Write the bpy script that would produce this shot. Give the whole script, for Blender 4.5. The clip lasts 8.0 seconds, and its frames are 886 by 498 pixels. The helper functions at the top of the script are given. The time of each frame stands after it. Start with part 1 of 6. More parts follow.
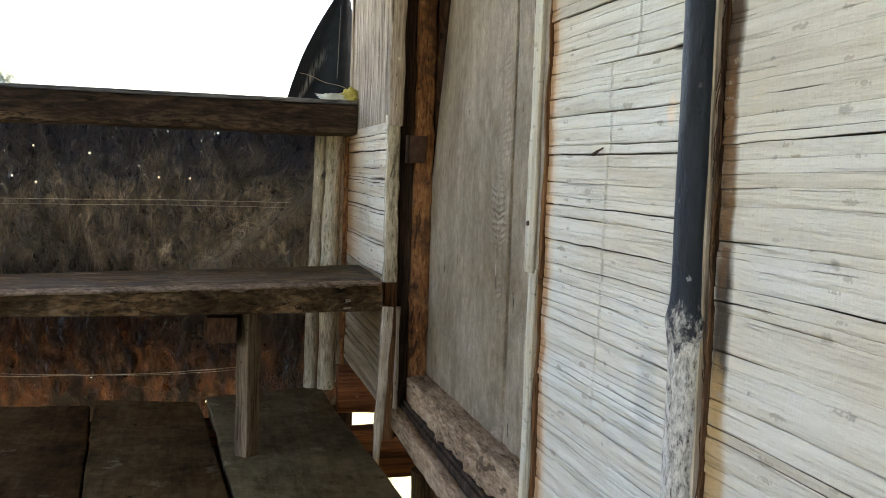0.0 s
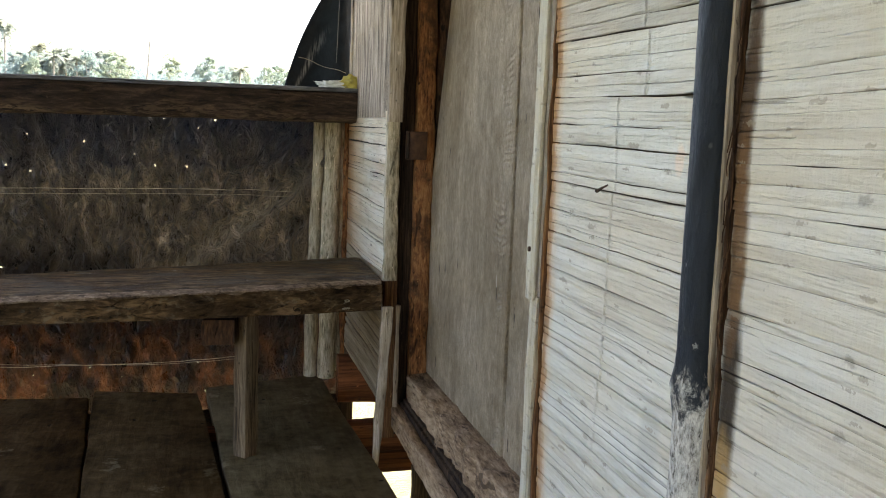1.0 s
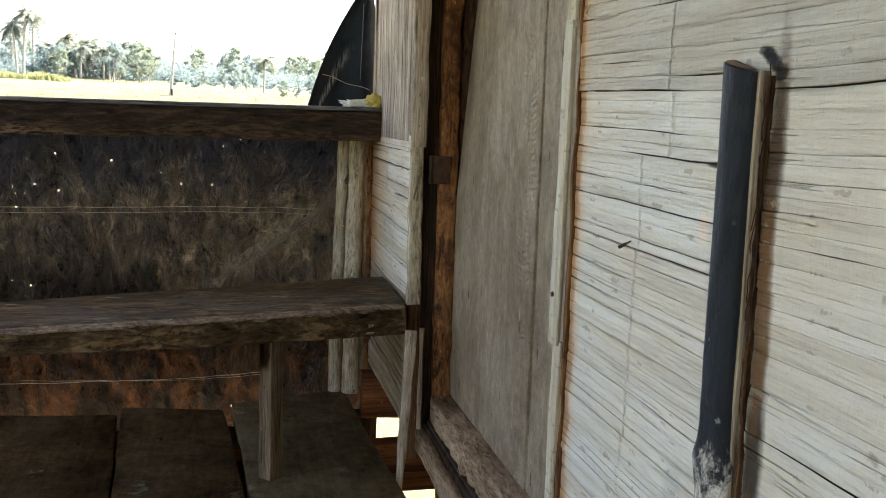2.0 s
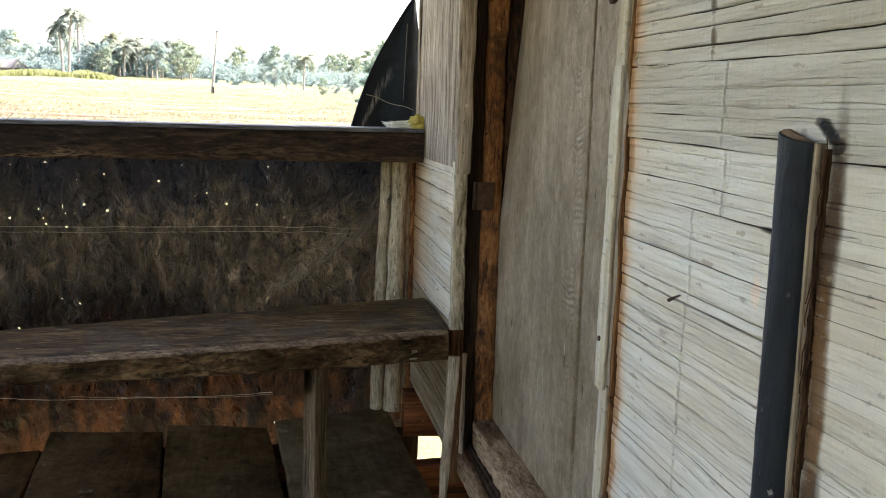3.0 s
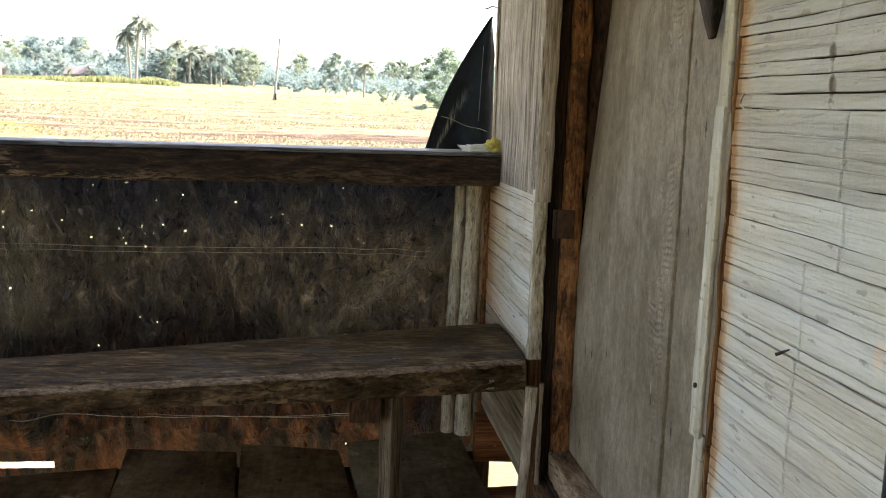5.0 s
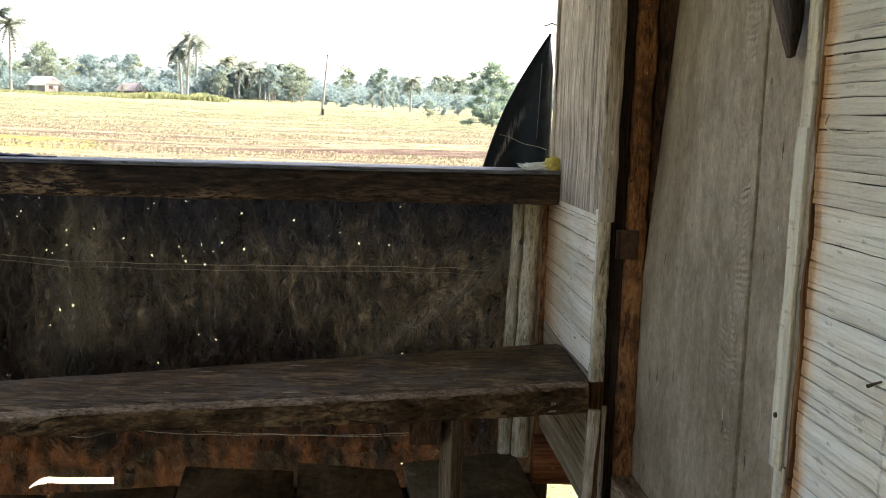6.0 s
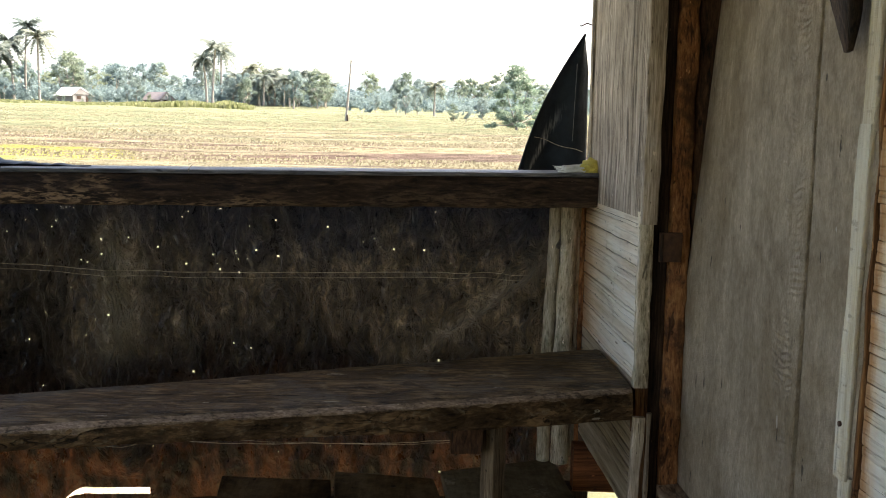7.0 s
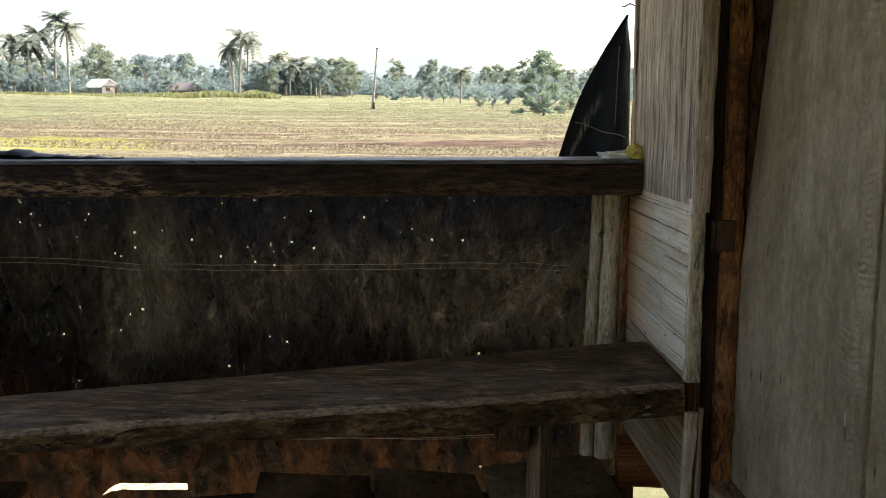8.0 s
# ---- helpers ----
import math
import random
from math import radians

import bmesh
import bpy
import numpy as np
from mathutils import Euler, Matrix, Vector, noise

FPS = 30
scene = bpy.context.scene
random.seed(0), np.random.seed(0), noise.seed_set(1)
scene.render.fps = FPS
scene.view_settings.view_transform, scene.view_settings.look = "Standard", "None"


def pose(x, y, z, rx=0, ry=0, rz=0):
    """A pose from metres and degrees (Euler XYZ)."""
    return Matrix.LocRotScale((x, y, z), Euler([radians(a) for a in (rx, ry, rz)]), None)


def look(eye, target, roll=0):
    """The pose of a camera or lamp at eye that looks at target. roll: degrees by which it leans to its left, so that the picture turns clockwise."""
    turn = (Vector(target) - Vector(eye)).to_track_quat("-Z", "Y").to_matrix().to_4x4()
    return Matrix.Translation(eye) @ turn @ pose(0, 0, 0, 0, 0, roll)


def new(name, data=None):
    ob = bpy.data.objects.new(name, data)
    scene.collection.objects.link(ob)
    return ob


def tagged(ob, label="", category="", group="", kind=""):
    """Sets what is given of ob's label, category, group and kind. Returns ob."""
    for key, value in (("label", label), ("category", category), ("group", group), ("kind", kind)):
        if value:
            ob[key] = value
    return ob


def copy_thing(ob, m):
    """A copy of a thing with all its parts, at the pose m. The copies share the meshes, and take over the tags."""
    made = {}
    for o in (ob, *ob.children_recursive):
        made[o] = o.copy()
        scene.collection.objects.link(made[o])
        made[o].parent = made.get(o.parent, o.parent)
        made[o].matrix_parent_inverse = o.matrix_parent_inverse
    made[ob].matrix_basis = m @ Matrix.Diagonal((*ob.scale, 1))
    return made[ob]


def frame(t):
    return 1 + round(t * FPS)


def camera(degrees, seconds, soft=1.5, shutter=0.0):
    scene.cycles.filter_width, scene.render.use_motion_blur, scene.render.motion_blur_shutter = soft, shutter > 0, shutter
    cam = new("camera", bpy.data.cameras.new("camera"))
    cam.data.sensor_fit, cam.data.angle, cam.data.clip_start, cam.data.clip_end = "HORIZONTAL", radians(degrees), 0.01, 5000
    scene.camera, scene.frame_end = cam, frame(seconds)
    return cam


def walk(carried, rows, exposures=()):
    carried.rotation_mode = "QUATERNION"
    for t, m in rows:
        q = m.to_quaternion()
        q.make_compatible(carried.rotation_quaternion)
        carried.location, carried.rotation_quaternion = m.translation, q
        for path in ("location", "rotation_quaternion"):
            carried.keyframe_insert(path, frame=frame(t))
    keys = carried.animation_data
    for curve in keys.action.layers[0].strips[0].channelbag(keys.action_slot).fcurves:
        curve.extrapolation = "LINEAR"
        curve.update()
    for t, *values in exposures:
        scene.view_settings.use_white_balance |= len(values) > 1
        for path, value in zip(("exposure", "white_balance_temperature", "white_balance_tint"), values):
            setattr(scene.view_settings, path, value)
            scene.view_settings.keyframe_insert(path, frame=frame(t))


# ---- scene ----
cam = camera(50.5, 8.0, 1.0)
METRES, EYE, TILT, LEAN, TURN = 0.55, 0.72, 0.0, 0.0, -14.4
ROWS = [
    (0.0, 0.0, 0.0, 0.0, 0.16, -4.62, -1.98),
    (0.5, -0.0037, 0.0473, 0.0773, 0.1, -6.07, -2.26),
    (1.0, 0.0051, 0.0966, 0.203, 0.38, -7.51, -2.11),
    (1.5, 0.0041, 0.105, 0.2877, 0.96, -7.98, -2.05),
    (3.0, -0.0275, 0.1182, 0.495, 4.17, -8.49, -1.83),
    (3.5, -0.0562, 0.1225, 0.5331, 5.4, -8.32, -2.17),
    (4.0, -0.0777, 0.1324, 0.5484, 6.07, -8.26, -2.36),
    (4.5, -0.1008, 0.1493, 0.5638, 6.59, -8.32, -2.22),
    (6.0, -0.2093, 0.1958, 0.5986, 10.48, -7.43, -1.86),
    (6.5, -0.2433, 0.223, 0.5971, 11.2, -7.15, -1.65),
    (7.0, -0.281, 0.2536, 0.5938, 11.92, -7.22, -1.0),
    (7.5, -0.3366, 0.3157, 0.5835, 13.4, -7.99, -0.16),
    (8.0, -0.3724, 0.3734, 0.5932, 13.51, -8.03, -0.23),
]
EXPOSURES = [(0.0, 3.00, 7150, 16), (1.5, 2.77, 7150, 16), (4.0, 2.64, 7200, 16), (6.5, 2.22, 7200, 15), (7.0, 2.09, 7200, 15), (7.5, 1.86, 7250, 14), (8.0, 1.62, 7250, 14)]
walk(cam, [(t, pose(0, 0, EYE, TILT, LEAN, TURN) @ pose(METRES * x, METRES * y, METRES * z, 90 + pitch, roll, yaw)) for t, x, y, z, yaw, pitch, roll in ROWS], EXPOSURES)

# ---- world, sun ----
SUN_AZ, SUN_EL = 68.0, 52.0          # degrees to the right of +y, degrees up
world = bpy.data.worlds.new("sky")
scene.world = world
world.use_nodes = True
wn = world.node_tree.nodes
sky = wn.new("ShaderNodeTexSky")
sky.sky_type, sky.sun_disc = "NISHITA", False
sky.sun_elevation, sky.sun_rotation = radians(SUN_EL), radians(SUN_AZ)
sky.air_density, sky.dust_density, sky.ozone_density = 1.0, 2.8, 1.0
wn["Background"].inputs[1].default_value = 0.15
world.node_tree.links.new(sky.outputs[0], wn["Background"].inputs[0])
sun = new("sun", bpy.data.lights.new("sun", "SUN"))
sun.data.energy, sun.data.angle, sun.data.color = 5.0, radians(0.6), (1.0, 0.98, 0.94)
sun_dir = Vector((math.sin(radians(SUN_AZ)) * math.cos(radians(SUN_EL)), math.cos(radians(SUN_AZ)) * math.cos(radians(SUN_EL)), math.sin(radians(SUN_EL))))
sun.matrix_basis = look(sun_dir * 30, (0, 0, 0))


# ---- materials ----
def nodes_of(name):
    m = bpy.data.materials.new(name)
    m.use_nodes = True
    nt = m.node_tree
    return m, nt, nt.nodes["Principled BSDF"]


def add(nt, kind, **sets):
    n = nt.nodes.new(kind)
    for k, v in sets.items():
        n.inputs[k].default_value = v
    return n


def coords(nt, scale, turn=(0, 0, 0)):
    tc = nt.nodes.new("ShaderNodeTexCoord")
    mp = nt.nodes.new("ShaderNodeMapping")
    mp.inputs["Scale"].default_value = scale
    mp.inputs["Rotation"].default_value = [radians(a) for a in turn]
    nt.links.new(tc.outputs["Object"], mp.inputs["Vector"])
    return mp.outputs["Vector"]


def noise_tex(nt, vec, scale, detail=6.0, rough=0.6, distort=0.0):
    n = add(nt, "ShaderNodeTexNoise", Scale=scale, Detail=detail, Roughness=rough, Distortion=distort)
    nt.links.new(vec, n.inputs["Vector"])
    return n.outputs["Fac"]


def ramp(nt, fac, stops):
    r = nt.nodes.new("ShaderNodeValToRGB")
    e = r.color_ramp.elements
    e[0].position, e[0].color = stops[0][0], (*stops[0][1], 1)
    e[1].position, e[1].color = stops[-1][0], (*stops[-1][1], 1)
    for p, c in stops[1:-1]:
        k = e.new(p)
        k.color = (*c, 1)
    nt.links.new(fac, r.inputs["Fac"])
    return r.outputs["Color"]


def mix(nt, a, b, fac, mode="MIX"):
    m = nt.nodes.new("ShaderNodeMix")
    m.data_type, m.blend_type = "RGBA", mode
    for socket, v in ((m.inputs[0], fac), (m.inputs[6], a), (m.inputs[7], b)):
        if isinstance(v, (int, float)):
            socket.default_value = v
        elif isinstance(v, tuple):
            socket.default_value = (*v, 1)
        else:
            nt.links.new(v, socket)
    return m.outputs[2]


def math_node(nt, op, a, b=0.0):
    m = nt.nodes.new("ShaderNodeMath")
    m.operation = op
    for socket, v in ((m.inputs[0], a), (m.inputs[1], b)):
        if isinstance(v, (int, float)):
            socket.default_value = v
        else:
            nt.links.new(v, socket)
    return m.outputs[0]


def step(nt, fac, lo, hi):
    m = nt.nodes.new("ShaderNodeMapRange")
    m.interpolation_type = "SMOOTHSTEP"
    m.inputs["From Min"].default_value, m.inputs["From Max"].default_value = lo, hi
    nt.links.new(fac, m.inputs["Value"])
    return m.outputs["Result"]


def bump(nt, bsdf, height, strength, distance):
    b = add(nt, "ShaderNodeBump", Strength=strength, Distance=distance)
    nt.links.new(height, b.inputs["Height"])
    nt.links.new(b.outputs["Normal"], bsdf.inputs["Normal"])


def wood(name, dark, mid, light, along="z", grain=70.0, rough=0.75, relief=0.6, stain=None, stain_at=(0.5, 0.7), per_piece=0.25, turn=(0, 0, 0), k=0.045, shine=0.3, warm=1.0, con=1.0):
    """Weathered timber whose grain runs along one axis."""
    lo, hi = 1 - 0.38 * con, 1 + 0.22 * con
    dark = (dark[0] * lo * (1 + 0.24 * warm), dark[1] * lo, dark[2] * lo * (1 - 0.2 * warm))
    mid = (mid[0] * (1 + 0.19 * warm), mid[1], mid[2] * (1 - 0.14 * warm))
    light = (light[0] * hi * (1 + 0.15 * warm), light[1] * hi, light[2] * hi * (1 - 0.10 * warm))
    m, nt, bsdf = nodes_of(name)
    sc = {"x": (k, 1, 1), "y": (1, k, 1), "z": (1, 1, k)}[along]
    v = coords(nt, sc, turn)
    fine = noise_tex(nt, v, grain * 3.2, 8, 0.74, 0.2)
    broad = noise_tex(nt, v, grain * 0.45, 6, 0.7, 0.35)
    blotch = noise_tex(nt, coords(nt, (1, 1, 1)), 5.0, 5, 0.6)
    f = math_node(nt, "ADD", math_node(nt, "MULTIPLY", fine, 0.55), math_node(nt, "MULTIPLY", broad, 0.45))
    col = ramp(nt, f, ((0.40, dark), (0.5, mid), (0.61, light)))
    col = mix(nt, col, ramp(nt, blotch, ((0.3, (0.52, 0.49, 0.46)), (0.7, (1.0, 1.0, 1.0)))), 0.8, "MULTIPLY")
    if stain:
        s = step(nt, noise_tex(nt, coords(nt, (1, 1, 1)), 9.0, 6, 0.65), *stain_at)
        col = mix(nt, col, stain, s)
    info = nt.nodes.new("ShaderNodeObjectInfo")
    tone = ramp(nt, info.outputs["Random"], ((0.0, (1 - per_piece,) * 3), (1.0, (1, 1, 1))))
    col = mix(nt, col, tone, 1.0, "MULTIPLY")
    crack = step(nt, noise_tex(nt, v, grain * 0.9, 3, 0.5, 1.2), 0.36, 0.31)
    col = mix(nt, col, (dark[0] * 0.4, dark[1] * 0.4, dark[2] * 0.4), math_node(nt, "MULTIPLY", crack, 0.75))
    bsdf.inputs["Roughness"].default_value = rough
    bsdf.inputs["Specular IOR Level"].default_value = shine
    sc2 = {"x": (0.35, 1, 1), "y": (1, 0.35, 1), "z": (1, 1, 0.35)}[along]
    pit = noise_tex(nt, coords(nt, sc2, turn), 95.0, 4, 0.6, 0.2)
    deep = step(nt, pit, 0.655, 0.70)
    col = mix(nt, col, (dark[0] * 0.5, dark[1] * 0.5, dark[2] * 0.5), math_node(nt, "MULTIPLY", deep, 0.8))
    col = mix(nt, col, light, math_node(nt, "MULTIPLY", step(nt, pit, 0.325, 0.28), 0.75))
    nt.links.new(col, bsdf.inputs["Base Color"])
    h = math_node(nt, "SUBTRACT", f, math_node(nt, "ADD", math_node(nt, "MULTIPLY", crack, 0.6), math_node(nt, "MULTIPLY", deep, 0.5)))
    bump(nt, bsdf, h, relief, 0.004)
    return m


def spots_at(nt, scale, size, share, stretch=(1, 1), plane="yz", soft=0.6):
    """Scattered small marks on one plane: 1 inside a mark, 0 outside; share is how many cells carry one."""
    tc = nt.nodes.new("ShaderNodeTexCoord")
    sp = nt.nodes.new("ShaderNodeSeparateXYZ")
    nt.links.new(tc.outputs["Object"], sp.inputs[0])
    cb = nt.nodes.new("ShaderNodeCombineXYZ")
    for axis, slot, k in zip(plane.upper(), ("X", "Y"), stretch):
        nt.links.new(math_node(nt, "MULTIPLY", sp.outputs[axis], k), cb.inputs[slot])
    vo = add(nt, "ShaderNodeTexVoronoi", Scale=scale)
    vo.voronoi_dimensions = "2D"
    nt.links.new(cb.outputs[0], vo.inputs["Vector"])
    sep = nt.nodes.new("ShaderNodeSeparateColor")
    nt.links.new(vo.outputs["Color"], sep.inputs[0])
    wobble = math_node(nt, "MULTIPLY", math_node(nt, "SUBTRACT", noise_tex(nt, coords(nt, (1, 1, 1)), scale * 8, 3, 0.6), 0.5), size * 3.2)
    # marks differ in size from cell to cell
    room = math_node(nt, "MULTIPLY", math_node(nt, "ADD", vo.outputs["Distance"], wobble), math_node(nt, "ADD", math_node(nt, "MULTIPLY", sep.outputs["Green"], 1.6), 0.7))
    return math_node(nt, "MULTIPLY", step(nt, room, size, size * soft), math_node(nt, "LESS_THAN", sep.outputs["Red"], share))


def bamboo_mat(name, dark, mid, light, along="y", stains=(), spots=(), tint=(1.0, 1.0, 1.0), age=1.0):
    """Flattened bamboo: pale fibre, soft bands, hairline splits, nicks and brown weather stains."""
    m, nt, bsdf = nodes_of(name)
    sc = {"y": (1, 0.05, 1), "z": (1, 1, 0.05)}[along]
    v = coords(nt, sc)
    fine = noise_tex(nt, v, 300, 6, 0.7, 0.3)
    broad = noise_tex(nt, v, 42, 4, 0.6, 0.4)
    blotch = noise_tex(nt, coords(nt, (1, 0.45, 1)), 6.0, 6, 0.62)
    cloud = noise_tex(nt, coords(nt, (1, 0.8, 1.3)), 2.6, 3, 0.5)
    geo = nt.nodes.new("ShaderNodeNewGeometry")
    f = math_node(nt, "ADD", math_node(nt, "MULTIPLY", fine, 0.35), math_node(nt, "MULTIPLY", broad, 0.65))
    col = ramp(nt, f, ((0.33, dark), (0.5, mid), (0.66, light)))
    col = mix(nt, col, ramp(nt, geo.outputs["Random Per Island"], ((0.0, (0.90, 0.85, 0.78)), (0.2, (0.96, 0.94, 0.91)), (0.6, (0.99, 0.98, 0.97)), (1.0, (1.0, 1.0, 1.0)))), 1.0, "MULTIPLY")
    col = mix(nt, col, ramp(nt, cloud, ((0.38, (1.0, 0.945, 0.87)), (0.62, (0.985, 1.0, 1.0)))), 0.9, "MULTIPLY")
    col = mix(nt, col, tint, 1.0, "MULTIPLY")
    hair = step(nt, noise_tex(nt, coords(nt, {"y": (1, 0.012, 1), "z": (1, 1, 0.012)}[along]), 210, 3, 0.55, 0.15), 0.635, 0.67)
    col = mix(nt, col, (0.24, 0.18, 0.12), math_node(nt, "MULTIPLY", hair, 0.18 * age))
    col = mix(nt, col, (0.47, 0.36, 0.25), math_node(nt, "MULTIPLY", step(nt, blotch, 0.54, 0.74), 0.42 * age))
    sep = nt.nodes.new("ShaderNodeSeparateXYZ")
    nt.links.new(geo.outputs["Position"], sep.inputs[0])
    ragged = math_node(nt, "MULTIPLY", math_node(nt, "SUBTRACT", noise_tex(nt, coords(nt, (1, 1, 0.5)), 30, 5, 0.65), 0.5), 0.05)
    for at_y, reach in stains:
        d = math_node(nt, "ADD", math_node(nt, "ABSOLUTE", math_node(nt, "SUBTRACT", sep.outputs["Y"], at_y)), ragged)
        col = mix(nt, col, (0.62, 0.36, 0.16), math_node(nt, "MULTIPLY", step(nt, d, reach, 0.0), 0.6))
        col = mix(nt, col, (0.36, 0.15, 0.045), math_node(nt, "MULTIPLY", step(nt, d, reach * 0.45, 0.0), 0.75))
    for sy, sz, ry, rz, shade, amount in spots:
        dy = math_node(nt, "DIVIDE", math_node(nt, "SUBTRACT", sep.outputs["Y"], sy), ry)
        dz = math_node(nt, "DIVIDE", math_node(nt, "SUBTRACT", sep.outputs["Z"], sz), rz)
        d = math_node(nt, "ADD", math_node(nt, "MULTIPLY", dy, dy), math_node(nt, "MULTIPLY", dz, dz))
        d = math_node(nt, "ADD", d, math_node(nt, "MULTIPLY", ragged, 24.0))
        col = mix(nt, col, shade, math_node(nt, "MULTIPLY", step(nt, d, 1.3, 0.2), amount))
    nick = spots_at(nt, 14.0, 0.075, 0.38, (0.6, 1.1), "yz", 0.2)
    dash = spots_at(nt, 26.0, 0.15, 0.36, (0.42, 1.7))
    col = mix(nt, col, (0.28, 0.235, 0.185), math_node(nt, "MULTIPLY", nick, 0.6))
    col = mix(nt, col, (0.33, 0.26, 0.19), math_node(nt, "MULTIPLY", dash, 0.6 * age))
    nt.links.new(col, bsdf.inputs["Base Color"])
    bsdf.inputs["Roughness"].default_value = 0.7
    bsdf.inputs["Specular IOR Level"].default_value = 0.12
    # lengthwise ribs, shallow dents and crosswise ripples of the pressed culm
    ribs = noise_tex(nt, coords(nt, {"y": (1, 0.03, 1), "z": (1, 1, 0.03)}[along]), 62, 3, 0.5, 0.2)
    dent = noise_tex(nt, coords(nt, (1, 0.20, 1)), 60, 4, 0.6, 0.4)
    ripple = noise_tex(nt, coords(nt, {"y": (1, 1.0, 0.35), "z": (1, 0.35, 1)}[along]), 110, 3, 0.55, 0.3)
    h = math_node(nt, "ADD", math_node(nt, "MULTIPLY", f, 0.25), math_node(nt, "SUBTRACT", math_node(nt, "MULTIPLY", ribs, 1.0), math_node(nt, "MULTIPLY", hair, 0.3)))
    h = math_node(nt, "ADD", h, math_node(nt, "ADD", math_node(nt, "MULTIPLY", dent, 0.55), math_node(nt, "MULTIPLY", ripple, 0.2)))
    bump(nt, bsdf, h, 1.0, 0.011)
    return m


def tarp_mat(name):
    """Black-blue plastic sheet with dried mud; lit creases, low shade and the hem's red sun glow are put into its
    colour.
    """
    m, nt, bsdf = nodes_of(name)
    tc = nt.nodes.new("ShaderNodeTexCoord")
    sep = nt.nodes.new("ShaderNodeSeparateXYZ")
    nt.links.new(tc.outputs["Object"], sep.inputs[0])
    X, Z = sep.outputs["X"], sep.outputs["Z"]

    def off(a, b):
        return math_node(nt, "SUBTRACT", a, b)

    def times(a, b):
        return math_node(nt, "MULTIPLY", a, b)

    def ridge(turn, stretch, scale, width):
        c = noise_tex(nt, coords(nt, stretch, turn), scale, 4, 0.6, 0.5)
        return step(nt, math_node(nt, "ABSOLUTE", off(c, 0.5)), width, 0.0)

    crumple = noise_tex(nt, coords(nt, (1, 1, 0.5)), 22, 5, 0.62, 0.9)
    blotch = noise_tex(nt, coords(nt, (1, 1, 0.8)), 4.0, 5, 0.6, 0.5)
    streak = noise_tex(nt, coords(nt, (1, 1, 0.58), (0, 22, 0)), 19, 5, 0.65, 0.8)
    stain_b = noise_tex(nt, coords(nt, (1, 1, 0.55)), 11, 6, 0.65, 0.4)
    fine = noise_tex(nt, coords(nt, (1, 1, 0.6)), 120, 5, 0.7)
    facet = add(nt, "ShaderNodeTexVoronoi", Scale=21.0)
    nt.links.new(mix(nt, coords(nt, (1, 0.3, 0.55), (0, 22, 0)), add(nt, "ShaderNodeTexNoise", Scale=9.0, Detail=3.0).outputs["Color"], 0.09, "ADD"), facet.inputs["Vector"])
    crest_a = ridge((0, 24, 0), (1, 1, 0.42), 20, 0.040)
    crest_b = ridge((0, -20, 0), (1, 1, 0.50), 33, 0.045)
    crest = math_node(nt, "MAXIMUM", crest_a, times(crest_b, 0.8))
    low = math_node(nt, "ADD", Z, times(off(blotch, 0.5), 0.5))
    # under the bench: shade and red sun through the sheet, put into colour
    hem_shade = step(nt, low, 0.66, 0.44)
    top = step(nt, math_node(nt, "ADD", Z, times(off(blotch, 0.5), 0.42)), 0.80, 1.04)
    # low left of the fold painted darker, where less light falls
    near_fold = math_node(nt, "ADD", X, times(off(blotch, 0.5), 0.3))
    dim_left = times(step(nt, near_fold, -0.12, -0.26), step(nt, Z, 0.90, 0.70))
    shy = step(nt, math_node(nt, "ADD", X, times(off(blotch, 0.5), 0.8)), 0.05, 0.95)
    patchy = math_node(nt, "ADD", times(step(nt, blotch, 0.36, 0.60), 0.6), 0.4)
    tuft = noise_tex(nt, coords(nt, (1, 1, 0.62), (0, -18, 0)), 48, 4, 0.6, 0.5)
    # mud, with lit crests and dark dents of the crumples put into its pattern
    mud = times(patchy, math_node(nt, "ADD", times(times(step(nt, streak, 0.38, 0.60), math_node(nt, "ADD", times(step(nt, tuft, 0.40, 0.60), 0.55), 0.45)), 0.85), times(crest, 0.15)))
    mud = times(mud, math_node(nt, "ADD", times(step(nt, facet.outputs["Distance"], 0.50, 0.22), 0.75), 0.6))
    mud = times(mud, times(math_node(nt, "ADD", times(shy, 0.45), 0.55), off(1.0, times(dim_left, 0.55))))
    col = mix(nt, mix(nt, (0.058, 0.043, 0.029), (0.016, 0.012, 0.008), dim_left), (0.38, 0.282, 0.175), mud)
    # dust on the pulled crease; the hanging fold's lit face is painted pale
    tilt = off(off(Z, 0.80), times(off(X, 1.17), 0.75))
    band = math_node(nt, "ADD", math_node(nt, "ABSOLUTE", tilt), times(off(crumple, 0.5), 0.16))
    dust = times(step(nt, band, 0.075, 0.01), step(nt, X, 0.72, 0.95))
    col = mix(nt, col, (0.40, 0.32, 0.215), times(times(dust, step(nt, crumple, 0.30, 0.58)), 0.66))
    fx = math_node(nt, "ADD", math_node(nt, "ABSOLUTE", math_node(nt, "ADD", X, 0.068)), times(off(blotch, 0.5), 0.12))
    lit_fold = times(step(nt, fx, 0.09, 0.02), step(nt, Z, 0.42, 0.62))
    col = mix(nt, col, (0.31, 0.25, 0.17), times(times(lit_fold, step(nt, crumple, 0.25, 0.52)), 0.9))
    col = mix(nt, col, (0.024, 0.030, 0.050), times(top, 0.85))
    red_glow = step(nt, math_node(nt, "ADD", times(crumple, 0.4), times(stain_b, 0.6)), 0.40, 0.68)
    col = mix(nt, col, mix(nt, (0.010, 0.004, 0.002), (0.175, 0.062, 0.019), times(red_glow, step(nt, low, 0.52, 0.22))), times(hem_shade, 0.95))
